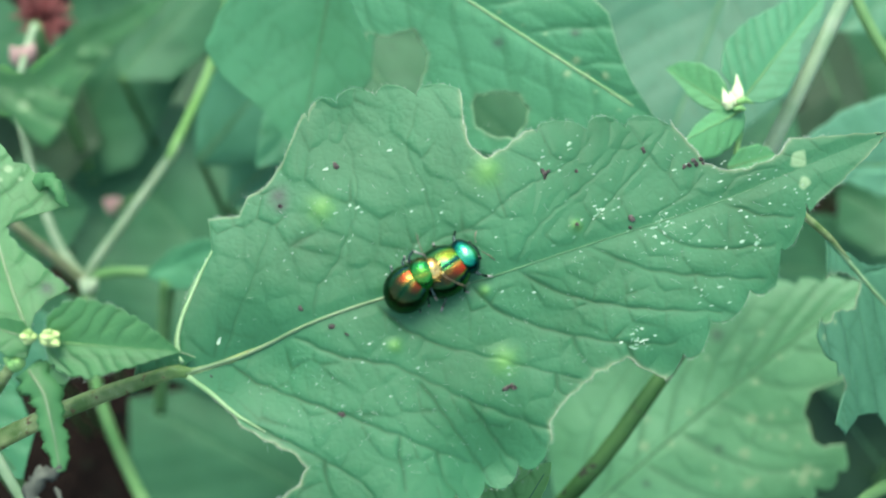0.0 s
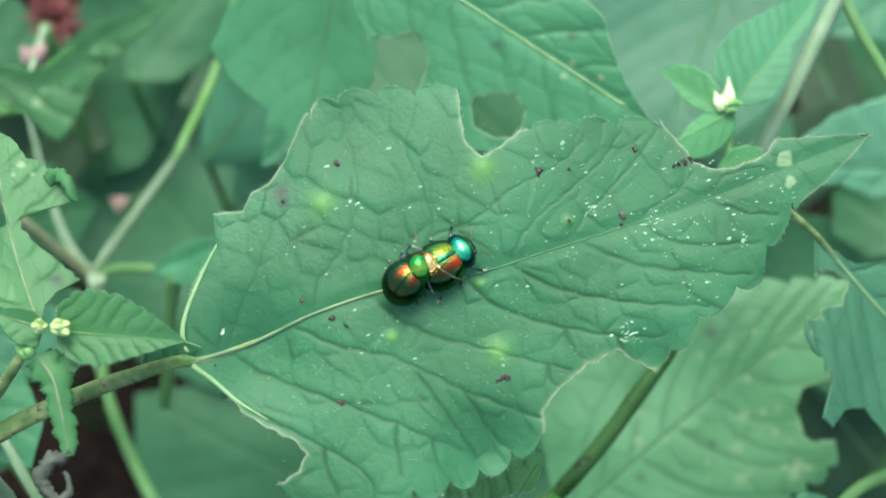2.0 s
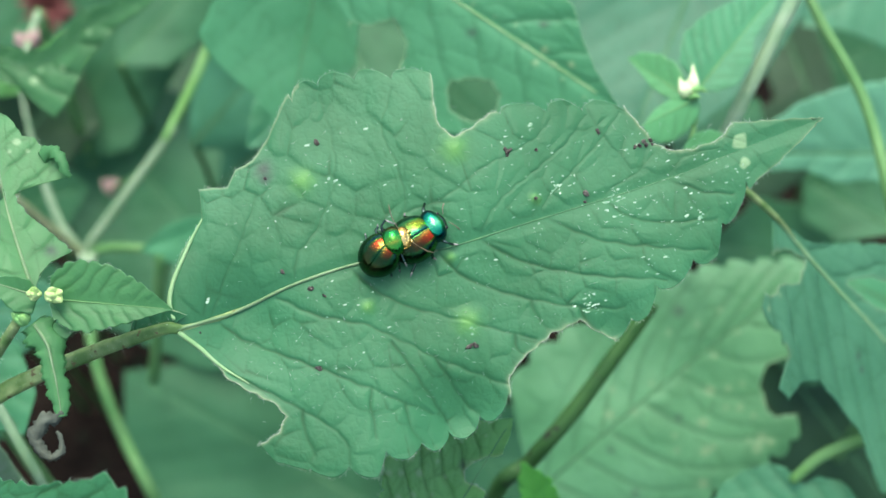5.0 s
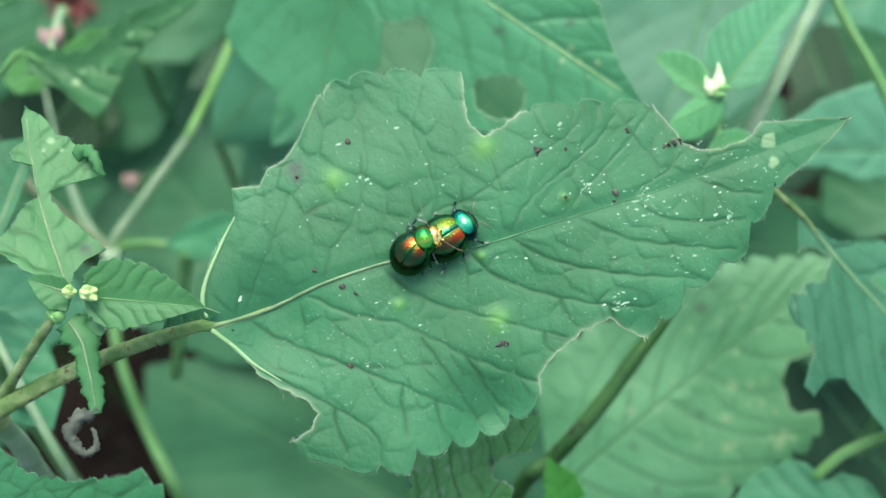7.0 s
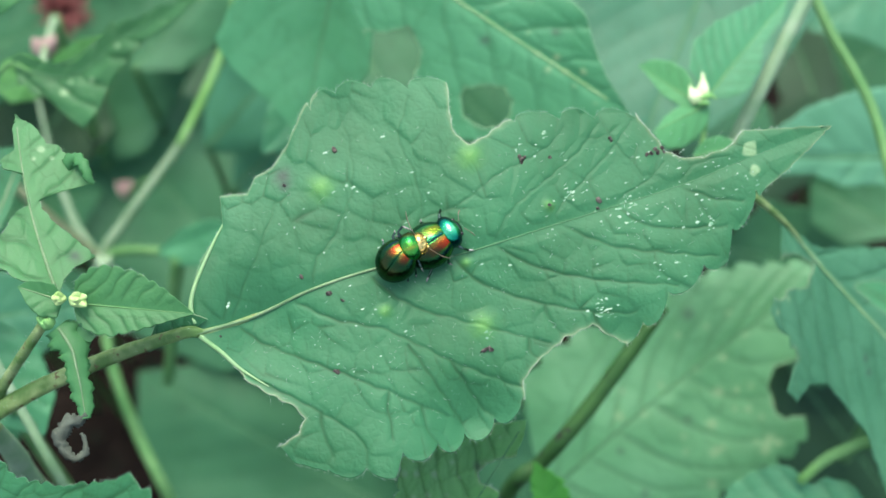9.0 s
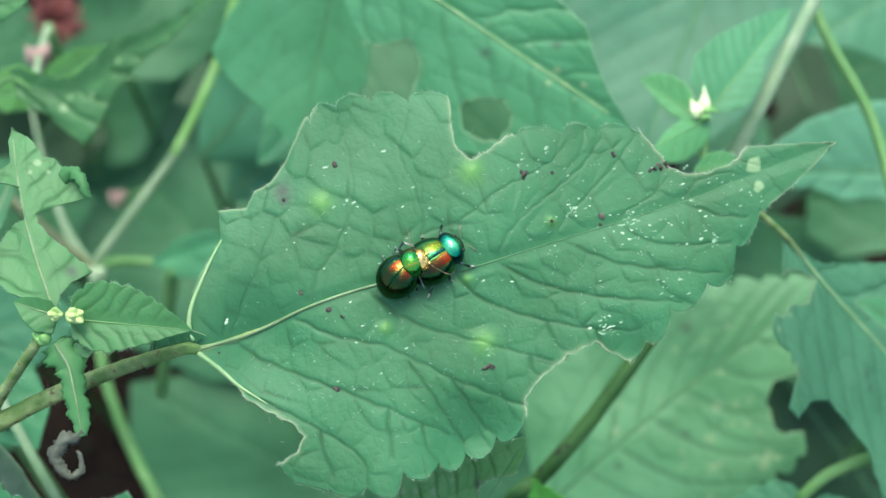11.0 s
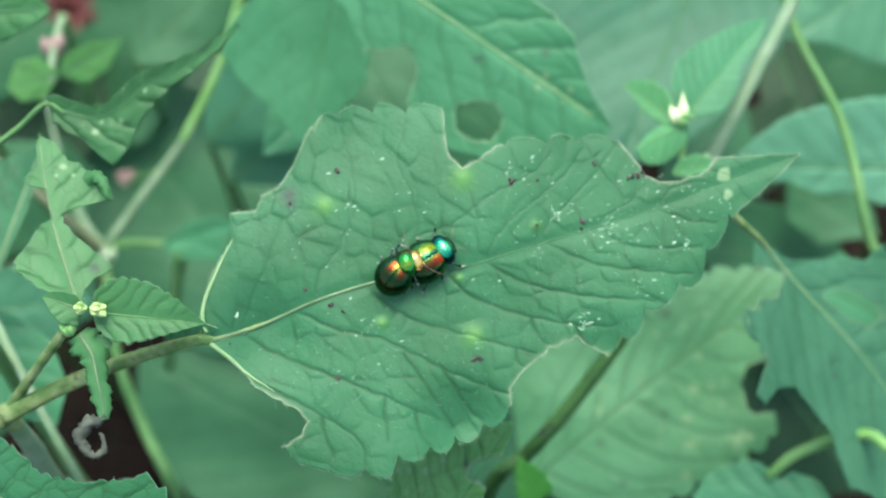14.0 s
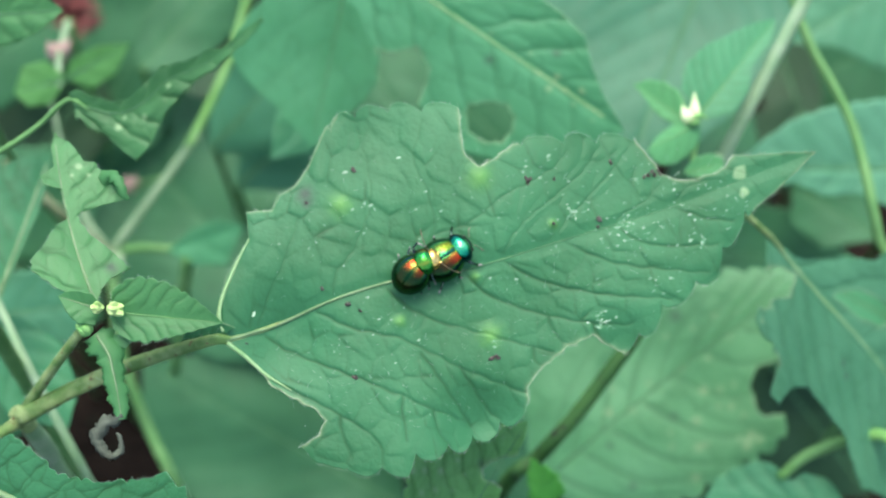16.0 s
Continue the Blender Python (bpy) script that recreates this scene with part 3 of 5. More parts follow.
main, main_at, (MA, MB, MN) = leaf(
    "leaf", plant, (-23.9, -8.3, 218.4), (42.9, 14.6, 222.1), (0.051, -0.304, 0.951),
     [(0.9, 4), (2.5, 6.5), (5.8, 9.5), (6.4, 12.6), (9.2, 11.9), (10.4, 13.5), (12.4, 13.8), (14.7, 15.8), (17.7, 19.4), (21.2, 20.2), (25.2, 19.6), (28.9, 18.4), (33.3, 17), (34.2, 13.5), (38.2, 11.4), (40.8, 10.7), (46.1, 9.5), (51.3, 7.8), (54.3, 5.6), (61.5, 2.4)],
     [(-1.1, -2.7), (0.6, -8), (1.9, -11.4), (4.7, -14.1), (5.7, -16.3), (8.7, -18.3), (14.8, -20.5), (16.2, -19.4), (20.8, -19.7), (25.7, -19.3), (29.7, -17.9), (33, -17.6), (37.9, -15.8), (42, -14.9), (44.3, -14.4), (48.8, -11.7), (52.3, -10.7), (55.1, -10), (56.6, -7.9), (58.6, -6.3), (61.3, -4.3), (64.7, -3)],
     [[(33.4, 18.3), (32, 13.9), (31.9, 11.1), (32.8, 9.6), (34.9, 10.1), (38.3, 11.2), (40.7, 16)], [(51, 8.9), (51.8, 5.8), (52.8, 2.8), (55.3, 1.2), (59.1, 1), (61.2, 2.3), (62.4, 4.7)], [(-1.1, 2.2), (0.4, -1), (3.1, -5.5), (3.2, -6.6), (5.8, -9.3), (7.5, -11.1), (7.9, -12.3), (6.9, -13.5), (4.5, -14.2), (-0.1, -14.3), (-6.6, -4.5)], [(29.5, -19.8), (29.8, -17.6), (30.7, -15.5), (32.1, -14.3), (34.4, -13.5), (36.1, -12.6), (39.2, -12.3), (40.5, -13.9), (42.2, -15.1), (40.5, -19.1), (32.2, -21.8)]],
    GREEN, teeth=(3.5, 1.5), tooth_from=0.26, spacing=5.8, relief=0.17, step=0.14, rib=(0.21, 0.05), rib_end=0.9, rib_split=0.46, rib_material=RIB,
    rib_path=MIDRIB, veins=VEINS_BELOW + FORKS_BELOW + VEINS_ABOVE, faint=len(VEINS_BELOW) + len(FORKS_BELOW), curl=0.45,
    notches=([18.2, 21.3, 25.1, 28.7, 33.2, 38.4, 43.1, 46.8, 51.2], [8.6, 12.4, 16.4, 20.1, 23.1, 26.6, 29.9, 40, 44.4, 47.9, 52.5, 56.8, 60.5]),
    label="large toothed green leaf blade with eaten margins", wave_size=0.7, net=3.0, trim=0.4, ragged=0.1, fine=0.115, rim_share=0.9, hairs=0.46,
    dents=[(24.6, -18.6, 4.6, -2.8), (42.2, -14.2, 3, -1), (22.8, 17.1, 5, -1), (6.5, -2.1, 5, -2.6), (39.8, -14, 4, 0), (33, 2.4, 6, 0.8)],
    galls=[(16.7, 10.2, 1.1), (32.5, 8.5, 1.2), (28.3, -8.8, 1.1), (19.1, -4.3, 0.6), (38.9, 1, 0.5), (28.7, -2.1, 0.45)],
    blotches=[(13.3, 12.6, 0.9), (13.1, 11.6, 0.6)],
    windows=[(61.4, 0.3, 0.9), (61.1, -2, 0.6), (60.9, -2.2, 0.5)])


def rib_line(s):
    """How far the midrib lies off the leaf's straight axis."""
    return float(np.interp(s, [p[0] for p in MIDRIB], [p[1] for p in MIDRIB]))


tube("petiole", [(-48.6, -13.2, 204.5), (-41.9, -11.2, 208.6), (-33.8, -9, 212.1)] + [tuple(main_at(-1.5, 0) - MN * 0.5), tuple(main_at(0.8, rib_line(0.8)) - MN * 0.34), tuple(main_at(4.0, rib_line(4.0)) - MN * 0.2), tuple(main_at(8.0, rib_line(8.0)) - MN * 0.25)],
     [1.1, 0.98, 0.85, 0.66, 0.5, 0.36, 0.12], PETIOLE, main, "brownish green ridged leaf stalk", count=60, sides=14, rough=0.04, ridge=0.11)

leaf("blade_remnant", main, (-29.4, -9.0, 214.2), (-22.6, -7.6, 219.0), (0.0, -0.45, 0.89),
     [(0.4, 0.5), (1.4, 1.2), (2.4, 2.1), (4.5, 2.3), (6.4, 1.9)], [(0.6, -0.3), (3, -0.4), (6, -0.3)], [],
     GREEN, teeth=(1.6, 0.1), spacing=2.0, relief=0.12, step=0.16, rib=None, wave_size=0.1, fine=0.1, trim=0.6, tooth_from=0.9, label="strip of leaf blade left along the stalk")

# bare veins left along the eaten margin at the base
for run, radii in (([(0.2, 0.4), (0.2, 2.2), (1.1, 4.0), (2.6, 5.9), (4.3, 7.9), (5.8, 9.5)], [0.24, 0.24, 0.2, 0.16, 0.08]), ([(0.2, -0.9), (1.8, -3.1), (3.2, -5.4), (5.4, -8.0)], [0.26, 0.24, 0.18, 0.06])):
    tube("margin_vein", [tuple(main_at(p, q) + MN * 0.04) for p, q in run], radii, RIB_PALE, main, count=30, sides=8)

# young side shoot
shoot = tube("side_stem", [(-49, -12.7, 203.2), (-44.5, -10.4, 210.6), (-39.7, -8.2, 218)], [0.75, 0.6, 0.55], PETIOLE, plant, count=24, rough=0.03)
leaf("leaf", plant, (-35.9, -6.9, 221), (-23.6, -8, 221.2), (-0.05, -0.39, 0.92),
     [(0.2, 2.3), (1.2, 3.5), (2.9, 4.1), (6.1, 3.7), (9, 2.3), (11, 1)],
     [(0.8, -2), (2.5, -2.9), (4.6, -2.9), (7.3, -2), (10.3, -0.8)],
     [],
     YOUNG, teeth=(1.25, 0.65), spacing=1.7, lean=(52, 46), relief=0.15, step=0.16, fine=0.11, rib=(0.10, 0.04), rib_material=STEM, cup=0.12, wave_size=0.25, net=9, hairs=0.4, label="young bright green toothed leaf")
leaf("leaf", plant, (-37, -6.7, 221.1), (-41.4, -5.8, 222.4), (0.18, -0.39, 0.9),
     [(0.2, 1.8), (1.7, 2.2), (3.1, 1.5)],
     [(1.3, -1.3), (2.8, -1.2), (4, -0.8)],
     [],
     YOUNG, teeth=(1.0, 0.35), spacing=1.6, relief=0.13, step=0.16, fine=0.13, rib=(0.13, 0.05), rib_material=RIB, cup=0.2, wave_size=0.2, net=9, seed=2.0)
leaf("leaf", plant, (-37.6, -6, 221.5), (-44.2, 13.9, 223.5), (0.11, -0.06, 0.99),
     [(1.6, 2.1), (2.5, 3.6), (5.1, 5.7), (6.2, 5.5), (7.7, 4), (9.8, 2.2), (10.5, 0.5), (11.2, 0.1), (13.2, 0.2), (14, 0.5), (15, 2.5), (15.9, 2.7), (17, 0.9), (19.4, 0.6)],
     [(1.3, -0.9), (2.4, -2.2), (3.2, -4.7), (5.9, -2.7), (8.1, -1.2), (9.6, -0.5), (10.7, -0.4), (11, -1.4), (11.2, -4.5), (11.3, -6.2), (13.4, -5.9), (14.7, -4.4), (16.4, -3.5), (16.8, -2.5), (19.2, -1.5)],
     [],
     YOUNG, teeth=(1.2, 0.45), spacing=3.2, lean=(58, 58), relief=0.2, step=0.16, fine=0.11, rib=(0.19, 0.07), rib_material=RIB, bow=0.7, wave_size=0.8, net=2.6, seed=4.0, ragged=0.15, hairs=0.4, label="young leaf eaten away to the midrib at half length",
     blotches=[(3.6, -2.5, 0.6)], windows=[(16.3, -1.8, 0.5), (15.4, -0.8, 0.3), (15.1, -2.6, 0.3)])
leaf("leaf", plant, (-35.6, -9.4, 219.4), (-33.4, -9.4, 219.3), (0, -0.39, 0.92),
     [(0.6, 0.5), (1.5, 0.5)],
     [(0.5, -0.7), (1.4, -1)],
     [],
     YOUNG, teeth=(1.0, 0.1), spacing=1.6, relief=0.1, step=0.15, rib=None, wave_size=0.1)


def bud(parent, centre, size, material, direction, lobes=4, name="bud"):
    """A tight cluster of pointed bracts, each a closed tapering drop."""
    c, d = np.array(centre), unit(direction)
    e = unit(np.cross(d, (0.2, 1, 0.3)))
    g = np.cross(d, e)
    rng = np.random.RandomState(int(abs(c[0] * 10)) + lobes)
    core = None
    for k in reversed(range(lobes + 2)):
        verts, faces = [], []
        an = 2 * math.pi * k / lobes + rng.uniform(-0.3, 0.3)
        tilt = 0.55 if k < lobes else 0.15
        way = unit(d + tilt * (e * math.cos(an) + g * math.sin(an)))
        x = unit(np.cross(way, (0.3, 0.2, 1)))
        y = np.cross(way, x)
        ln = size * rng.uniform(0.75, 1.1)
        root = c - d * size * 0.35
        for i in range(7):
            t = i / 6
            w = size * 0.36 * math.sin(math.pi * (0.08 + 0.90 * t ** 0.75)) ** 0.8
            verts += [root + way * ln * t + (x * math.cos(q) + y * math.sin(q) * 0.8) * w for q in np.linspace(0, 2 * math.pi, 8, endpoint=False)]
        for i in range(6):
            for j in range(8):
                q = i * 8
                faces.append((q + j, q + (j + 1) % 8, q + 8 + (j + 1) % 8, q + 8 + j))
        faces += [tuple(range(8))[::-1], tuple(range(48, 56))]
        ob = mesh(name if core is None else "bract", verts, faces, material, core or parent)
        core = core or ob
    return core


bud(plant, (-37, -7.1, 222.4), 1.5, BUD_PALE, (0.2, -0.5, 0.8))
bud(plant, (-35.2, -7.2, 222.4), 1.8, BUD_PALE, (0.4, -0.4, 0.8), 5)
bud(plant, (-38.6, -8.6, 220.1), 1.8, BUD_GREEN, (-0.2, 0.2, 0.6), 5, "bract")


def stem_hairs(parent, points, radii, count, length):
    """Short bristly hairs that stand out all round a stem."""
    rng = np.random.RandomState(count)
    c = spline(points, 200)
    tan = np.gradient(c, axis=0)
    rad = np.interp(np.linspace(0, 1, 200), np.linspace(0, 1, len(radii)), radii)
    roots, ways = [], []
    for i in rng.randint(2, 198, count):
        w = unit(np.cross(unit(tan[i]), rng.normal(size=3)))
        roots.append(c[i] + w * rad[i] * 0.95)
        ways.append(w)
    bristles("hairs", roots, ways, length * rng.uniform(0.4, 1.2, count), parent, 0.014)


stem_hairs(shoot, [(-49, -12.7, 203.2), (-44.5, -10.4, 210.6), (-39.7, -8.2, 218)], [0.75, 0.6, 0.55], 110, 0.6)
stem_hairs(bpy.data.objects["petiole"], [(-48.6, -13.2, 204.5), (-41.9, -11.2, 208.6), (-33.8, -9, 212.1), (-23.9, -8.2, 218.2)], [1.1, 0.95, 0.8, 0.55], 220, 0.55)
# withered rolled scrap below the shoot
def scrap(name, points, widths, facing, material, parent, label, torn_share=1.0, hollow=0.7):
    """A withered strip, curled across its width, with torn edges."""
    c = spline(points, 60)
    tan = np.gradient(c, axis=0)
    w = np.interp(np.linspace(0, 1, 60), np.linspace(0, 1, len(widths)), widths)
    rng = np.random.RandomState(9)
    verts, faces, cols = [], [], 9
    for i in range(60):
        side = unit(np.cross(tan[i], facing))
        for j in range(cols):
            x = 2 * j / (cols - 1) - 1
            torn = 1 + (abs(x) > 0.9) * rng.uniform(-0.25, 0.4) * torn_share + 0.12 * math.sin(0.55 * i + 2 * x)
            verts.append(c[i] + side * w[i] * x * torn + unit(facing) * (hollow * w[i] * (0.5 - x * x) + rng.uniform(-0.02, 0.02) * torn_share))
    for i in range(59):
        for j in range(cols - 1):
            q = i * cols + j
            faces.append((q, q + 1, q + cols + 1, q + cols))
    ob = mesh(name, verts, faces, material, parent, label)
    solid = ob.modifiers.new("thickness", "SOLIDIFY")
    solid.thickness, solid.offset = 0.00012, -1.0
    return ob


scrap("leaf", [(-37.6, -8.9, 219.6), (-36.8, -9.8, 219.4), (-35.7, -11.3, 218.9), (-35.4, -12.9, 218.4), (-34.9, -14.7, 217.8), (-34.4, -16.3, 217.2), (-34.2, -17.7, 216.8)], [1.3, 1.75, 1.45, 1.15, 1.1, 0.9, 0.5], (0.25, -0.45, 0.85), YOUNG, plant, "narrow hanging young leaf with rolled margins", 0.5, 0.45)
tube("midrib", [(-37.3, -9.3, 220.1), (-35.9, -11.2, 219.6), (-35.3, -13, 218.9), (-34.8, -14.8, 218.2), (-34.3, -17.2, 217.1)], [0.16, 0.14, 0.1, 0.05], RIB, plant, count=24)
scrap("leaf_shred", [(-38.4, 8.3, 222.8), (-37.4, 8.7, 223.5), (-36.5, 8.1, 224.0), (-35.9, 7.3, 224.0), (-35.5, 6.3, 223.5), (-35.0, 6.0, 223.0)], [0.7, 0.75, 0.6, 0.55, 0.4, 0.2], (0.2, -0.3, 0.9), YOUNG, plant, "curled torn shred of leaf", 0.5, 0.5)
scrap("dead_leaf_tip", [(-34.1, -17.3, 217), (-35, -17.8, 216.6), (-36.2, -18.1, 216.2), (-36.9, -19.3, 215.4), (-36.4, -20.5, 214.5), (-35.2, -21.1, 214.4), (-34.3, -20.5, 214.9), (-34.4, -19.4, 215.7), (-34.7, -19, 216.1)], [0.4, 0.6, 0.75, 0.65, 0.55, 0.4, 0.32, 0.22, 0.15], (0.1, -0.5, 0.85), DEAD, plant, "withered grey rolled leaf scrap")
# lower leaf and stem at the node
leaf("leaf", plant, (-52, -21.8, 207.9), (-24.9, -36.4, 222.2), (-0.1, -0.45, 0.9),
     [(1, 4.5), (5.3, 6.5), (9, 5.8), (12, 4.8), (15.4, 4.8), (19.9, 5.7), (24.4, 7.4), (27, 8.6), (28.2, 9.3), (29.6, 8.6), (31.2, 8.8), (32.6, 6.5)],
     [(2, -5), (8, -9), (18, -10), (27, -7)],
     [], GREEN, teeth=(1.9, 0.55), spacing=4.4, relief=0.22, step=0.22, rib=(0.5, 0.2), rib_material=RIB, wave_size=0.5, seed=6.0, fine=0.13, net=3.0, ragged=0.25, hairs=0.4, label="lower green leaf with an eaten margin")
tube("petiole", [(-49.2, -13.4, 203.4), (-51.5, -17.5, 206.5), (-52, -21.6, 207.9)], [0.8, 0.6, 0.4], PETIOLE, plant, count=16)
tube("node", [(-49.5, -12.3, 204.1), (-48.8, -12.8, 202.7), (-48.2, -13.3, 201.3)], [0.9, 1.15, 1.0], PETIOLE, plant, count=14, sides=12, rough=0.06)
tube("stem", [(-48.7, -12.9, 202.3), (-48.5, -12.7, 190.7), (-50.7, -10.8, 165.4), (-56.5, -4.5, -3)], [1.0, 1.3, 1.5, 1.7], STEM_GREY, plant, "pale green stem", count=30, sides=12, rough=0.04)


# ---- neighbouring plants ----
plant_b = thing("hemp_nettle_plant", (48, 50.1, 151.2), "hemp-nettle shoot with pale flower buds on a grey-green stem", "plant", "hemp-nettles")
tube("stem", [(52.6, 56.5, 204.3), (51, 52.6, 202.2), (46, 43.8, 194.4), (40.7, 35, 185.1), (38.9, 32.6, 172.9), (42.9, 43.5, -3)], [0.95, 0.95, 1.0, 1.0, 1.1, 1.2], STEM_GREY, plant_b, "hairy grey-green stem", count=50, sides=12)
tube("side_stem", [(34.9, 33.5, 198), (35, 31.3, 196.1), (34.7, 29, 194.3), (37.3, 29.5, 188.4), (39.8, 32.7, 183.8)], [0.28, 0.33, 0.4, 0.5], BUD_GREEN, plant_b, count=24)
for line, radii, material in (([(34.4, 33.1, 198.8), (34.4, 34.3, 199.4), (34.4, 35.4, 200), (34.3, 36.6, 200.7)], [0.45, 0.82, 0.72, 0.34, 0.03], BUD),
                              ([(33.3, 32.5, 199.3), (32.9, 33.6, 199.9), (32.5, 34.8, 200.5)], [0.4, 0.64, 0.4, 0.03], BUD),
                              ([(34, 33, 199.5), (33.6, 33.7, 199.9), (33.3, 34.4, 200.3)], [0.3, 0.5, 0.3, 0.03], BUD),
                              ([(34.1, 33.1, 199.9), (35.1, 33.3, 200), (36.1, 32.9, 199.8)], [0.3, 0.5, 0.3, 0.03], BUD_GREEN),
                              ([(33.8, 32.3, 199.5), (34.5, 32.5, 199.6), (35.1, 32.3, 199.5)], [0.25, 0.36, 0.15], BUD_GREEN)):
    tube("bud", line, radii, material, plant_b, "pointed whitish flower bud" if material is BUD else "", count=16, sides=10, ridge=0.08)
for spec in (
    dict(v=((33.5, 33.9, 197.7), (26.9, 40.7, 195.9), (-0.5, -0.27, 0.82),
     [(1.2, 1.3), (2.8, 1.5), (4.5, 1.4), (7.1, 0.6)],
     [(1.6, -2.1), (3.4, -2.8), (5.9, -2.7), (8.2, -1.7)],
     []), c=0.1, t=(1.6, 0.15)),
    dict(v=((35.8, 35.9, 196.4), (47.4, 51, 198.2), (0.11, -0.2, 0.97),
     [(0.9, 4.1), (4.1, 5.9), (8.1, 5.5), (13.6, 3.3), (16.8, 1.8)],
     [(0.9, -2), (3.3, -3.5), (7.2, -3.1), (10.5, -1.5), (15.3, -1.4)],
     []), c=0.1, t=(2.0, 0.4)),
    dict(v=((35, 32.8, 198.6), (27.7, 28.2, 199.3), (0.28, -0.32, 0.91),
     [(0.1, 1), (0.9, 2.1), (3.3, 3.2), (5.9, 3.4), (7.7, 2.7), (8.5, 1.4)],
     [(1.5, -1.1), (3.8, -1.5), (6.2, -1.1)],
     []), c=-0.2, t=(1.5, 0.25)),
    dict(v=((33.1, 26.5, 196.1), (38.3, 27.2, 198), (-0.23, -0.52, 0.82),
     [(0.9, 1.1), (2.2, 1.8), (4, 1.7), (5.1, 0.9)],
     [(1.5, -0.9), (3.5, -1.1), (4.9, -0.7)],
     []), c=0.1, t=(1.6, 0.05))):
    leaf("leaf", plant_b, *spec["v"], BACK if spec["t"][0] == 2.0 else SPRIG, teeth=spec["t"], spacing=2.0, lean=(50, 50), relief=0.09, step=0.22, fine=0.17, rib=(0.12, 0.05), rib_material=STEM, cup=spec["c"], wave_size=0.3, net=4, warp=0.5, label="young bright green leaf")

plant_c = thing("hemp_nettle_plant", (71.1, 38, 160.3), "hemp-nettle with a drooping blue-green eaten leaf", "plant", "hemp-nettles")
right_leaf, _, _ = leaf("leaf", plant_c, (43.8, 17.7, 195.4), (85.7, -1.8, 146.1), (0.65, -0.335, 0.68),
     [(3, 0.6), (8.5, 2.2), (16.9, 8.8), (22.8, 12.7), (25.2, 17.5), (34, 16.5), (46, 12.5), (58, 6)],
     [(1, -2.4), (2.4, -4.4), (3.9, -11), (6, -11.6), (9, -11.3), (12, -12.6), (12.8, -16.6), (15.4, -16.9), (16.4, -13.4), (20, -10.9), (26.3, -11.1), (31.4, -11.5), (39.1, -15.3), (50, -12), (60, -6)],
     [[(2.2, -3.6), (5, -1.6), (8.4, -0.2), (8.9, -3.4), (5.3, -6.7), (4.8, -8.8), (0, -9.5)], [(12.3, -12.1), (11.6, -14), (11.2, -16.2), (9.2, -17), (10.4, -11.8)],
      [(17.4, 2.5), (18.6, 4.3), (21.8, 6.9), (27.4, 9.1), (31.3, 9.0), (29.9, 5.9), (24.4, 3.6)]],
     BLUE, teeth=(3.0, 0.5), tooth_from=0.1, bow=1.3, spacing=5.6, lean=(46, 42), relief=0.25, step=0.35, rib=(0.30, 0.12), rib_material=RIB_PALE, wave_size=0.6, seed=8.0, net=4.5, fine=0.17, label="blue-green leaf with deep eaten bays", ragged=0.2,
     blotches=[(24.7, -3.8, 0.5), (26.4, -4.8, 0.5)], windows=[(5.9, -7.6, 0.45), (5.1, -10.3, 0.5)])
tube("petiole", [(33.6, 15.2, 209.5), (36.6, 17.6, 203.5), (39.6, 18.6, 199.8), (43.8, 17.7, 195.6), (47.0, 16.6, 192)], [0.5, 0.52, 0.48, 0.38, 0.1], PETIOLE, right_leaf, count=30)
tube("stem", [(47.8, 70.4, 199.2), (51.4, 59.3, 193.4), (54.5, 52.4, 189.7), (61, 42.1, 184.2), (65.2, 28.2, 176.8), (74, 22.7, 152.2), (88.4, 33.8, -3)], [0.7, 0.7, 0.75, 0.8, 0.85, 1.0], STEM, plant_c, count=50, sides=12)
leaf("leaf", plant_c, (61.4, -8.7, 158.7), (40.9, -6.3, 155.3), (-0.19, -0.29, 0.94),
     [(4.6, 6.5), (11.9, 7.2), (18.7, 4.4)],
     [(2.6, -4.3), (5.9, -5.1), (8.7, -3.9), (10.4, -5.8), (12.9, -6.5), (16.6, -5.1), (19.4, -3.1)],
     [], BACK, teeth=(2.6, 0.6), spacing=3.6, relief=0.3, step=0.4, rib=(0.3, 0.1), seed=9.0)
tube("side_stem", [(51.6, -4, 159.7), (55.2, -1.6, 163.3), (60.7, -0.2, 166.3), (64.6, -0.3, 168.6), (67.3, -3.1, 169.5)], [0.7, 0.85, 0.85, 0.9], STEM_BRIGHT, plant_c, "smooth light green side stem", count=24)

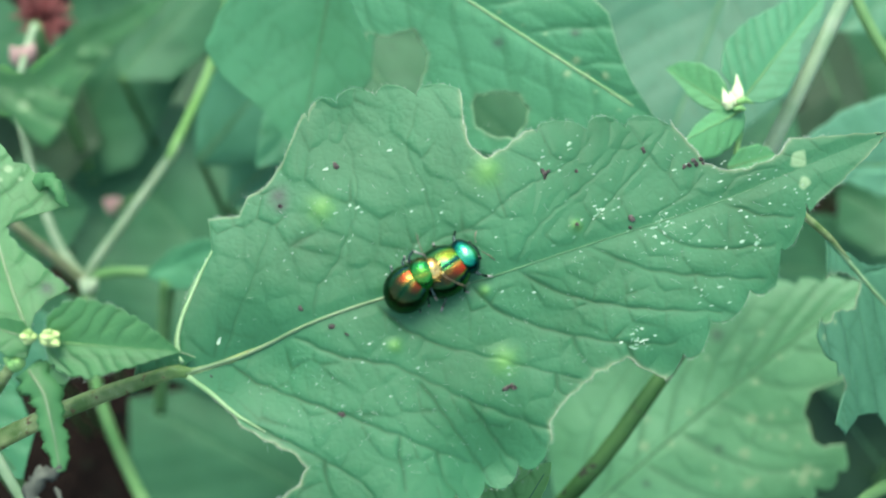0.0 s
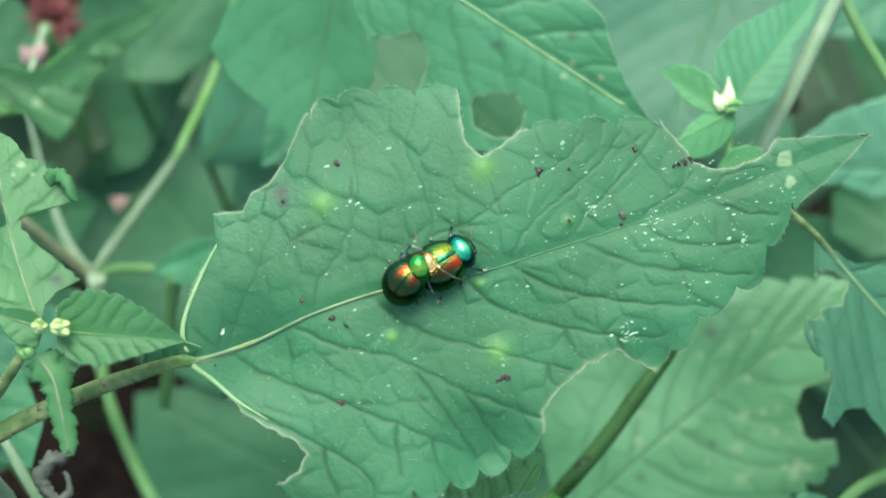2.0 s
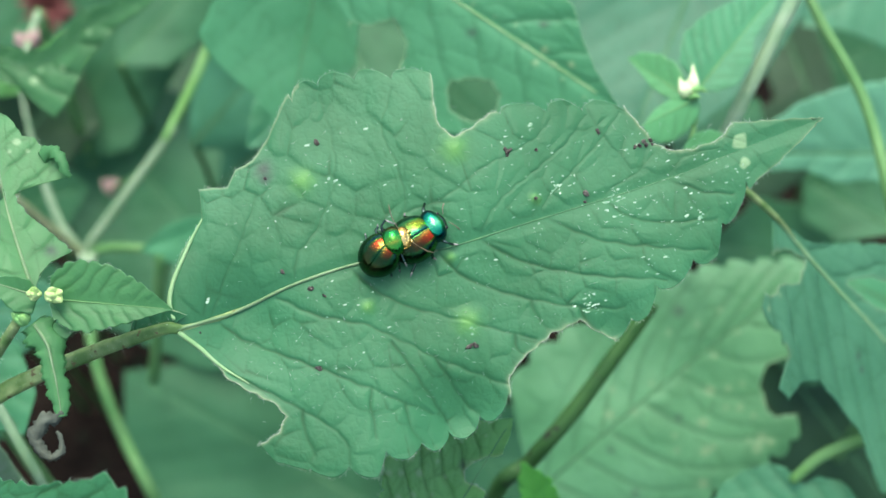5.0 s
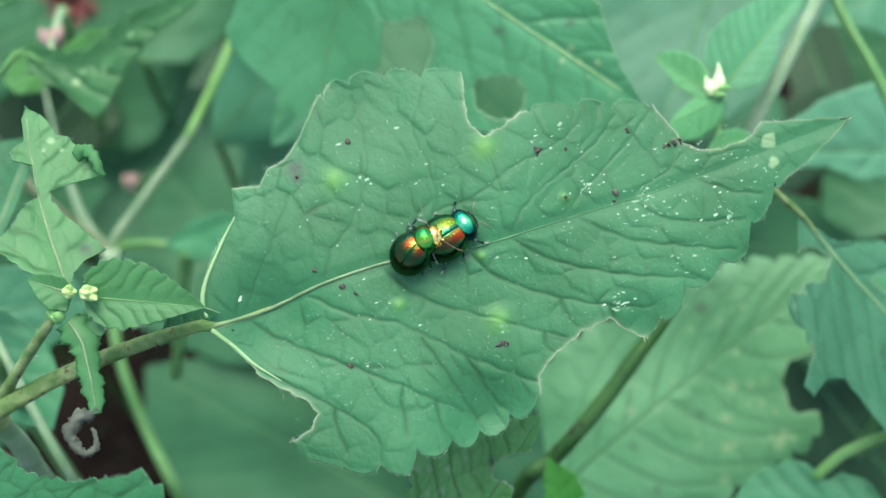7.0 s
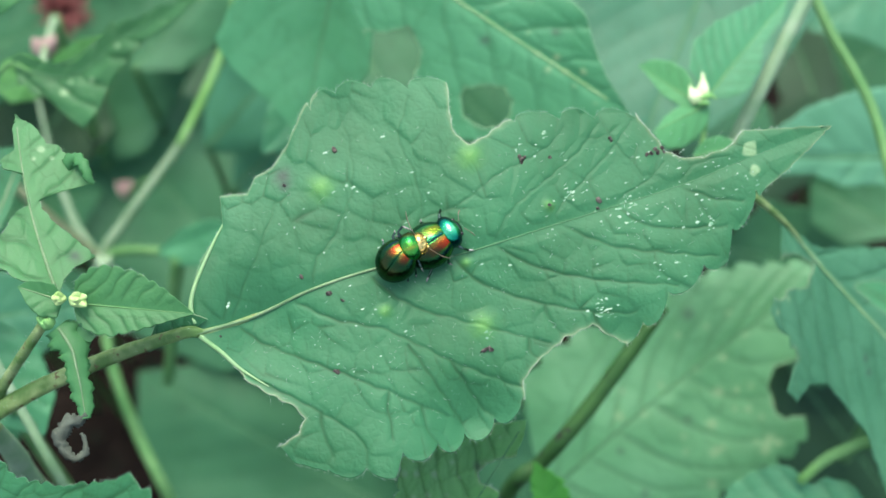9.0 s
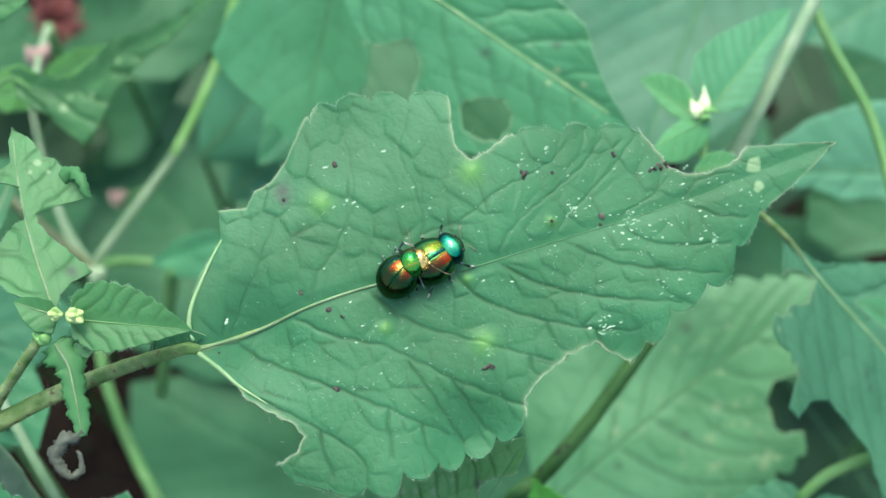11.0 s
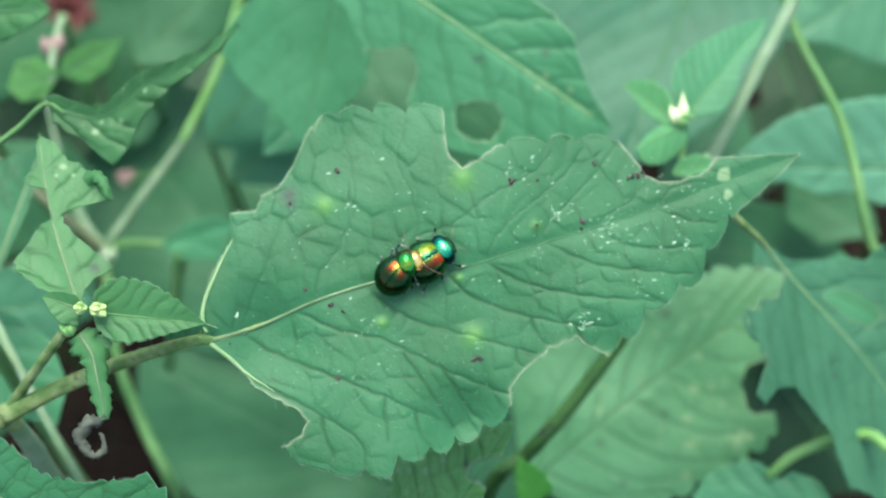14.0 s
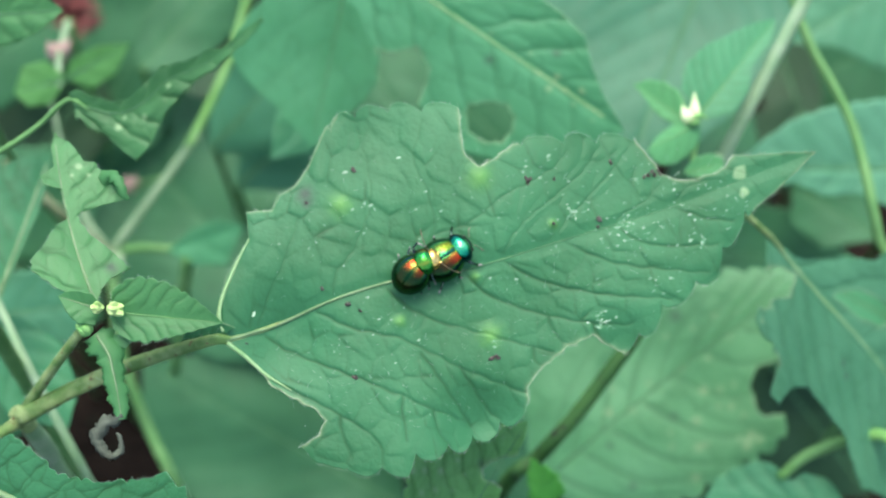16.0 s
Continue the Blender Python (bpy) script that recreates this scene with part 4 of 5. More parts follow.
PALE_VEINS = [[(a, 1.0), (0.62 * a + 0.38 * b, 0.6 * c), (b, c)] for a, b, c in (
    (3, 28.5, 15), (8, 33.2, 13.6), (13.5, 37.8, 12.6), (19, 40.9, 11.8), (24.7, 44.7, 9.6), (30.7, 48.5, 7.2), (36, 51.6, 5.4), (41, 54.6, 3.6),
    (3, 18, -14.5), (9, 22.5, -15), (15, 29.6, -16.6), (22, 36, -16), (29, 37.5, -9), (35, 44, -6.4), (42, 50, -4))]
plant_d = thing("hemp_nettle_plant", (18.2, 9.7, 129.7), "hemp-nettle with a large pale leaf turned underside up", "plant", "hemp-nettles")
leaf("leaf", plant_d, (17.6, 1.2, 136.1), (68.6, 35.6, 159), (-0.17, -0.36, 0.92),
     [(6.9, 15.5), (13, 17.6), (19.4, 17.1), (28.7, 15.5), (35.9, 13.6), (41, 12.4), (45.9, 9.9), (49.6, 7.2), (52.4, 5.3), (56.2, 2.6), (58.4, 1.8)],
     [(6.8, -12.5), (17.2, -16), (27.2, -17), (32.3, -17.4), (35.6, -17.6), (37.4, -16.6), (38.7, -15.4), (41.4, -12.8), (45.1, -8.1), (48.5, -5.3), (52, -3.6), (56.8, -3)],
     [[(58.5, 4.5), (55.2, 1.5), (52.6, -4.1), (63.2, -12.3), (73, -0.2)], [(50.5, -8.8), (44.5, -7.2), (41.7, -6.2), (40, -5.8), (37.9, -7.3), (36.9, -9.4), (36.2, -11.4), (36.8, -12.8), (38.3, -13.6), (43.5, -16.5)]],
     PALE, teeth=(3.7, 1.6), notches=([6, 12, 17.5, 23, 28.5, 33.2, 37.8, 40.9, 44.7, 48.5, 51.6, 54.6, 58.3], [7, 13, 18, 22.5, 26.5, 29.6, 32.2, 36.0, 39.4, 43, 48]), tooth_round=0.8, relief=0.15, step=0.3, rib=(0.25, 0.1), rib_material=RIB_DARK, bow=1.5, wave_size=1.0, seed=11.0, net=4.2, fine=0.26, curl=0.8, veins=PALE_VEINS, label="pale green leaf with crenate margin",
     windows=[(27.4, -6.8, 0.85), (32, -14.2, 0.68), (33, -13.8, 0.85), (33.6, -15.1, 0.68), (31.3, -14.8, 0.85), (33.2, -8.3, 0.68), (25.4, -10.4, 0.85), (24.7, -10.5, 0.68), (21.7, -7.7, 0.51), (31.3, -3.5, 0.85), (33.6, -5, 0.68), (16.9, 2.7, 0.85), (21.7, -14, 0.85),
              (31.8, 7, 0.51), (36, 5.4, 0.51), (40, 5, 0.51), (39.9, 0.8, 0.51), (35, 0.1, 0.68), (30.6, 1.4, 0.51), (24.9, 2.5, 0.51), (35.7, -5.8, 0.51), (36.8, -9.9, 0.68), (34.1, -10.5, 0.51), (31.6, -7, 0.51), (20.2, 0.6, 0.51), (22.8, -5.7, 0.51), (26.5, -10.6, 0.51), (31.1, -13, 0.51), (19.6, 5.5, 0.51)],
     blotches=[(24.9, -4.1, 0.5), (12.7, -9, 0.6), (13.7, -1.7, 0.5), (35, 8.7, 0.8)])
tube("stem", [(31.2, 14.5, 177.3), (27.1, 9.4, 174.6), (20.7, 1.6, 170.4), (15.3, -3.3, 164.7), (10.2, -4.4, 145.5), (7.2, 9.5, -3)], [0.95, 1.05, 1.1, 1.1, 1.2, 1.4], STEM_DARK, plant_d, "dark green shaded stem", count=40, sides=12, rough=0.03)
leaf("leaf", plant_d, (1, -25, 190), (11, -10.8, 199.7), (-0.1, -0.5, 0.86),
     [(1, 3.5), (3.5, 7.5), (8.5, 9.6), (12, 8.6), (15.5, 5.6), (18, 2.6)],
     [(1, -3), (4, -3.6), (8, -2.4), (13, -1.4), (17, -0.9), (19, -0.5)],
     [[(16.4, -1.4), (15.2, -0.4), (13.6, 1.2), (12.2, 1.6), (11.2, 0.8), (11.6, -2.6)]], SALLOW, teeth=(1.9, 0.7), spacing=3.0, relief=0.36, step=0.16, rib=(0.14, 0.06), seed=12.0, fine=0.12, net=1.9, hairs=0.5, wave_size=0.3, rim_share=0.8,
     label="sallow toothed leaf under the beetles' leaf", windows=[(8.1, 7.4, 0.42), (9.2, 5.6, 0.5), (11.5, 4.6, 0.38), (16.8, 1.5, 0.26), (14.8, 3.4, 0.28), (6.8, 5, 0.45), (5.6, 6.2, 0.42), (7.4, 8.6, 0.5), (10.2, 7.2, 0.4), (4.4, 4.4, 0.45), (7.9, 3.2, 0.36), (6, 1.6, 0.4), (3.4, 5.8, 0.4), (10.4, 3.0, 0.3)], blotches=[(12.6, 1.9, 0.5)])
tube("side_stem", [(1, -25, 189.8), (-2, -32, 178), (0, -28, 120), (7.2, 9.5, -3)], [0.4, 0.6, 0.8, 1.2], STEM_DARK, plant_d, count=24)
leaf("leaf", plant_d, (16.1, -11.8, 166.4), (13.7, -6.2, 172.5), (0.06, -0.72, 0.69),
     [(2.9, 1.8), (6.4, 1)],
     [(2.3, -3.4), (4.7, -3.1), (7, -1.6)],
     [], FRESH, teeth=(1.5, 0.9), spacing=3, relief=0.2, step=0.2, rib=None, seed=13.0, trim=0.4, tooth_from=0.15, ragged=0.2)

plant_e = thing("hemp_nettle_plant", (-66.6, 62.2, 95.6), "herb with branching pale green stems and broad leaves", "plant", "low herbs")
tube("stem", [(-31.7, 100, 152.9), (-34.6, 92, 148.7), (-38.8, 78.7, 141.6), (-45.1, 64, 136.9)], [0.8, 0.8, 0.8, 0.75], STEM_BRIGHT, plant_e, count=30, sides=12)
tube("stem", [(-43.7, 66.8, 137.7), (-45.1, 64, 136.9), (-55.9, 46.5, 133.8), (-57.6, 43.7, 130.7)], [0.7, 0.75, 0.75, 1.0], STEM_MID, plant_e, "greyish stem above the node", count=40, sides=12)
tube("stem", [(-57.6, 43.7, 130.7), (-55.8, 29.7, 124.8), (-51.7, 18.9, 116), (-45.5, 7.7, 97.6), (-54.5, 18.4, -3)], [1.1, 0.95, 1.0, 1.05, 1.3], STEM, plant_e, "bright green lower stem", count=50, sides=12)
tube("side_stem", [(-57.3, 43.5, 132.2), (-62.9, 51.1, 131.1), (-68.2, 62.9, 132.2), (-72.7, 76.9, 134.4)], [0.9, 0.8, 0.6, 0.3], STEM_MID, plant_e, count=24)
tube("side_stem", [(-57.3, 43.5, 132.2), (-61.9, 45.6, 138.5), (-66.4, 47.6, 144.7), (-72.9, 51.3, 151.9)], [0.9, 0.8, 0.8], STEM_BROWN, plant_e, count=20)
tube("side_stem", [(-56.8, 44.4, 132.7), (-52.5, 46.2, 131.1), (-45.1, 46.9, 128.8), (-39.6, 47.2, 126.4)], [0.9, 0.7, 0.6], STEM, plant_e, count=20)
bud(plant_e, (-56.3, 41.7, 134.4), 2.8, STEM_GREY, (0.0, 0.4, 0.6), 5, "node_scar")
tube("side_stem", [(-48.7, 60.1, 133.3), (-57.8, 72.4, 108.7), (-65.4, 82.4, 87.7)], [0.5, 0.5, 0.6], STEM, plant_e, count=12)
bud(plant_e, (-65.9, 82.8, 87.9), 3.4, PINK, (-0.1, 0.3, 0.8), 5)
leaf("leaf", plant_e, (-13.6, 68.5, 189), (-19.6, 43.2, 172.4), (0.09, -0.56, 0.82),
     [(2.6, 6.8), (9, 8.1), (14.2, 7.1), (19.1, 7.7), (24.9, 4.7)],
     [(7.3, -10.5), (13.8, -13.8), (19.4, -15.1), (22.9, -12), (25, -7.9), (27.5, -4)],
     [], BACK, teeth=(3.4, 0.5), spacing=6.5, lean=(50, 50), relief=0.12, step=0.5, rib=(0.25, 0.1), wave_size=0.8, seed=14.0, cup=-0.04)
leaf("leaf", plant_e, (-16.6, 64.2, 158.7), (-27.4, 49.3, 158.5), (0.34, -0.25, 0.91),
     [(5.8, 4.9), (13.2, 4)],
     [(4.7, -3.3), (12.2, -4.2)],
     [], BACK, teeth=(3.4, 0.3), spacing=5.5, relief=0.3, step=0.7, rib=None, seed=15.0)
leaf("leaf", plant_e, (-45.4, 39.8, 142.6), (-32.6, 42.6, 147.2), (-0.17, -0.55, 0.82),
     [(5.2, 2.4), (10.5, 2.2)],
     [(3, -3.5), (8.7, -5.4)],
     [], BACK, teeth=(3.4, 0.3), spacing=5.5, relief=0.3, step=0.7, rib=None, seed=16.0)
tube("side_stem", [(-42, 39.4, 142.4), (-44.2, 36.9, 131.8), (-46.1, 33, 120.4), (-48.2, 30.6, 109.8)], [1.3, 1.0, 1.0], STEM, plant_e, count=16)

plant_g = thing("hemp_nettle_plant", (-9.6, 83.6, 169), "hemp-nettle with a broad matt green leaf and round feeding holes", "plant", "hemp-nettles")
leaf("leaf", plant_g, (-15.8, 55.2, 209.8), (25.6, 33.9, 194.6), (-0.01, -0.59, 0.81),
     [(15.6, 7.7), (27.6, 8.7), (32.5, 8.5), (37, 7.6), (40.1, 4.8), (43.6, 2.4), (47.2, 0.8)],
     [(5.8, -6.4), (9.3, -6.7), (11.7, -8.6), (14.2, -10.2), (20.1, -12.6), (23, -12.9), (27.1, -13.3), (30.7, -15.3), (37.9, -12.8), (45.1, -5)],
     [[(14.2, -9.8), (16.1, -9), (18.7, -6.3), (21.7, -8), (22.4, -10.7), (23.4, -13.5), (20.9, -16.5), (17.4, -14.4)], [(29.4, -10.2), (29.1, -8.9), (30.8, -7.4), (33.6, -6.1), (35.2, -7.1), (35.8, -8.6), (35.6, -10.8), (33.7, -11.9), (31.2, -12.1)]],
     BACK, teeth=(2.8, 0.5), tooth_from=0.97, trim=0.5, spacing=6.6, lean=(44, 52), relief=0.26, step=0.35, rib=(0.28, 0.16), rib_material=RIB_PALE, wave_size=0.7, seed=17.0, net=4.0, fine=0.22, label="broad green leaf with round feeding holes",
     blotches=[(27.9, -2.3, 0.6), (35, 3.5, 0.5)],
     windows=[(34.6, 0, 0.5), (36.9, 0.9, 0.6), (36.9, -1, 0.5), (38.8, 0, 0.5), (40.8, 1.3, 0.5), (42.7, -0.1, 0.3), (40.9, -0.9, 0.3), (32.1, 1.6, 0.3), (29.2, 1, 0.2), (26.1, 0.8, 0.3), (44.5, -1.3, 0.3)])
tube("stem", [(-15.8, 55.4, 209.6), (-17.5, 61, 212), (-22, 84, 196), (-28, 104, 110), (-30, 112, -3)], [0.5, 0.7, 0.9, 1.1, 1.3], STEM, plant_g, count=24)

plant_h = thing("hemp_nettle_plant", (46.2, 102, 147.8), "tall herb with large matt green shaded leaves", "plant", "low herbs")
leaf("leaf", plant_h, (50.3, 95.2, 172.1), (31.3, 48.5, 158.1), (-0.03, -0.27, 0.96),
     [(16.8, 18.5), (32.3, 15.4), (45.3, 7.8)],
     [(11.7, -24.2), (26.1, -28.5), (36.6, -26.3), (45.6, -17.9), (51.1, -9.1)],
     [], TEAL, teeth=(3.4, 0.5), spacing=6, relief=0.22, step=0.7, rib=(0.5, 0.2), wave_size=1.2, seed=18.0, net=8)
leaf("leaf", plant_h, (89.1, 54.9, 150.6), (49, 49.5, 158.7), (0.23, -0.49, 0.84),
     [(6, 5.5), (12, 6.5), (18, 4.2), (24, 4.8), (30, 2.6), (36, 2.8), (39.2, 1.4)],
     [(6.4, -11.9), (14.6, -11.8), (23.7, -10.4), (30.6, -8.1), (36.4, -4.5)],
     [], LIGHT, teeth=(3.4, 0.5), spacing=6, relief=0.4, step=0.6, rib=(0.5, 0.2), wave_size=1.0, seed=19.0, net=8)
leaf("leaf", plant_h, (100.5, 115.9, 131.9), (70.4, 95.9, 129), (0.15, -0.36, 0.92),
     [(16.1, 19.3), (23.2, 13.3), (29, 5.5), (33.7, 2.2)],
     [(6.5, -11.4), (24.5, -13.7), (32.4, -7.9)],
     [], BLUE, teeth=(3.4, 0.5), spacing=6, relief=0.4, step=0.8, rib=(0.5, 0.2), wave_size=1.0, seed=20.0, net=8)
stem_to_ground(plant_h, (50.3, 95.2, 172.1), (20, 30), 1.2)
stem_to_ground(plant_h, (89.1, 54.9, 150.6), (20, 10), 1.2)

plant_f = thing("flowering_herb", (-74.9, 91.4, 126.6), "herb with a dark red flower head and small bright leaves", "plant", "low herbs")
leaf("leaf", plant_f, (-63.4, 65.5, 156.3), (-52.4, 69.4, 161.5), (-0.09, -0.7, 0.71),
     [(2.3, 2.3), (7.6, 2.3)],
     [(2.6, -3.6), (8.1, -3.2)],
     [], SALLOW, teeth=(2.4, 0.2), spacing=3.5, relief=0.2, step=0.5, rib=(0.3, 0.1), seed=22.0)
leaf("leaf", plant_f, (-63.7, 65.5, 156.3), (-72.3, 63.2, 155.1), (0.05, -0.6, 0.8),
     [(3.6, 3.5), (7.5, 2.9)],
     [(2.3, -3.8), (6.2, -3.9)],
     [], SALLOW, teeth=(2.4, 0.2), spacing=3.5, relief=0.2, step=0.5, rib=(0.3, 0.1), seed=23.0)
leaf("leaf", plant_f, (-60.4, 36.7, 213.9), (-48.1, 37.7, 214.4), (0.01, -0.6, 0.8),
     [(4.8, 4.6), (8.9, 2.9), (11.2, 1)],
     [(2.3, -4.1), (6, -3.6), (8.2, -2.7), (10.5, -1.4)],
     [], YOUNG, teeth=(2.0, 0.3), spacing=3.0, relief=0.25, step=0.35, rib=(0.25, 0.1), seed=24.0)
tube("side_stem", [(-60.4, 36.7, 213.9), (-66.9, 42.6, 199.4), (-74, 60, 120), (-75, 98, -3)], [0.5, 0.6, 0.8, 1.2], STEM, plant_f, count=14)
tube("side_stem", [(-64.7, 64.6, 155.8), (-67.5, 75, 148.9), (-69.5, 88.4, 140.5)], [0.5, 0.55, 0.6], STEM_GREY, plant_f, count=14)
tube("stem", [(-69.5, 88.4, 140.5), (-72, 92, 90), (-75, 98, -3)], [1.0, 1.1, 1.3], STEM, plant_f, count=16)
bud(plant_f, (-68.3, 77, 146.9), 4.0, PINK, (0.1, 0.4, 0.7), 5, "calyx")


def flower_head(parent, centre, radius, material):
    rng = np.random.RandomState(3)
    c = np.array(centre)
    verts, faces = [], []
    for k in range(170):
        d = unit(rng.normal(size=3))
        e = unit(np.cross(d, rng.normal(size=3)))
        g = np.cross(d, e)
        o = len(verts)
        ln = radius * rng.uniform(0.6, 1.15)
        for t, w in ((0.1, 0.03), (0.6, 0.06), (1.0, 0.025)):
            p = c + d * ln * t
            verts += [p + e * radius * w, p + g * radius * w * 0.7, p - e * radius * w, p - g * radius * w * 0.7]
        for i in range(2):
            for j in range(4):
                faces.append((o + i * 4 + j, o + i * 4 + (j + 1) % 4, o + i * 4 + 4 + (j + 1) % 4, o + i * 4 + 4 + j))
        faces.append((o + 8, o + 9, o + 10, o + 11))
    mesh("flower_head", verts, faces, material, parent, "dark red shaggy flower head", smooth=False)


flower_head(plant_f, (-69.9, 93.9, 135.7), 5.5, PETAL)

# tall shoot whose eaten leaf hangs over the rest, close to the eye
plant_j = thing("hemp_nettle_plant", (-62, 6, 0), "tall hemp-nettle with a ragged leaf over the others", "plant", "hemp-nettles")
over_leaf, _, _ = leaf("leaf", plant_j, (-33.3, -2.6, 257.3), (-16.1, 0.8, 265.2), (0.0, -0.35, 0.93),
     [(0.8, 0.3), (1.8, -0.5), (3.7, -1.9), (5.8, -2.1), (7.4, -1.5), (8.2, -1.1), (9.3, -0.6), (11.4, -1.0), (15, -1.1), (17, -0.5), (18.6, -0.3)],
     [(0.4, -2.1), (1, -3.2), (2.4, -4.5), (3.3, -6.1), (4.2, -7.6), (5.3, -7.2), (6.9, -5.7), (7.9, -4.8), (9.6, -3.8), (12.3, -2.8), (14.7, -2.3), (17.1, -1.5), (18.6, -0.7)],
     [], OVER, teeth=(1.5, 0.15), rib_path=[(-1, -0.7), (0.6, -1.0), (3.7, -2.9), (6.5, -2.9), (9.3, -1.9), (13, -1.8), (17, -1.0), (19.2, -0.4)], spacing=2.6, relief=0.32, step=0.15, rib=(0.09, 0.04), rib_material=RIB_DARK, wave_size=0.5, seed=3.0, fine=0.11, net=2.2, ragged=0.15,
     label="ragged eaten green leaf, narrow towards its tip", windows=[(3.6, -4.2, 0.4), (6.2, -4.2, 0.35), (4.4, -3.6, 0.25), (9.2, -2.4, 0.3)])
tube("petiole", [(-48, -6, 246), (-40.2, -5.4, 252.4), (-36.6, -4.0, 254.6), (-34.4, -2.9, 256.4), (-33.2, -2.8, 257.2), (-31.6, -4.0, 257.6)], [0.4, 0.28, 0.24, 0.24, 0.2, 0.1], STEM, over_leaf, "pale bent leaf stalk", count=40)
tube("stem", [(-50, -8, 262), (-52, -4, 230), (-57, 2, 150), (-62, 6, -3)], [0.7, 0.9, 1.1, 1.3], STEM, plant_j, count=24)

# side leaf at the left margin, on the thin grey stem
plant_i = thing("hemp_nettle_plant", (-63.8, 13.3, 147.1), "hemp-nettle with a broad bright leaf and thin grey stem", "plant", "hemp-nettles")
tube("stem", [(-59.8, 11.3, 192.6), (-57.5, 7.1, 190.4), (-53.3, -0.4, 186.4), (-46.9, -10.8, 174.7), (-48.8, -8.9, 150.9), (-62.2, 7.7, -3)], [0.5, 0.55, 0.6, 0.65, 0.8, 1.0], STEM_GREY, plant_i, "thin grey stem", count=40)
leaf("leaf", plant_i, (-58.3, 7.1, 190.4), (-54.7, 32.2, 188.2), (0.37, 0.03, 0.93),
     [(3.8, 5), (9.6, 8.4), (18.1, 8.1), (23.1, 3.3)],
     [(2.3, -0.4), (9.6, -0.8), (16.3, -1.2), (19.5, -1)],
     [], GREEN, teeth=(2.4, 0.1), spacing=4, relief=0.25, step=0.5, rib=(0.3, 0.15), rib_material=RIB, seed=26.0, trim=0.5)
leaf("leaf", plant_i, (-64.7, 11.6, 177.3), (-51.7, -2.3, 169.9), (0.21, -0.3, 0.93),
     [(3.8, 4.8), (10.4, 6.7), (16.9, 4.6)],
     [(4.2, -5), (14.3, -5)],
     [], BACK, teeth=(2.4, 0.3), spacing=4, relief=0.3, step=0.6, rib=(0.3, 0.15), seed=27.0)
leaf("leaf", plant_i, (-73.7, 22.5, 152.1), (-53.4, 24.9, 153.3), (0, -0.44, 0.9),
     [(5.3, 6.7), (13.4, 6.3), (17.7, 3.5)],
     [(4.7, -6.9), (12.9, -6.9), (17.8, -3.8)],
     [], MID, teeth=(2.4, 0.3), spacing=4, relief=0.25, step=0.6, rib=(0.3, 0.15), seed=28.0)


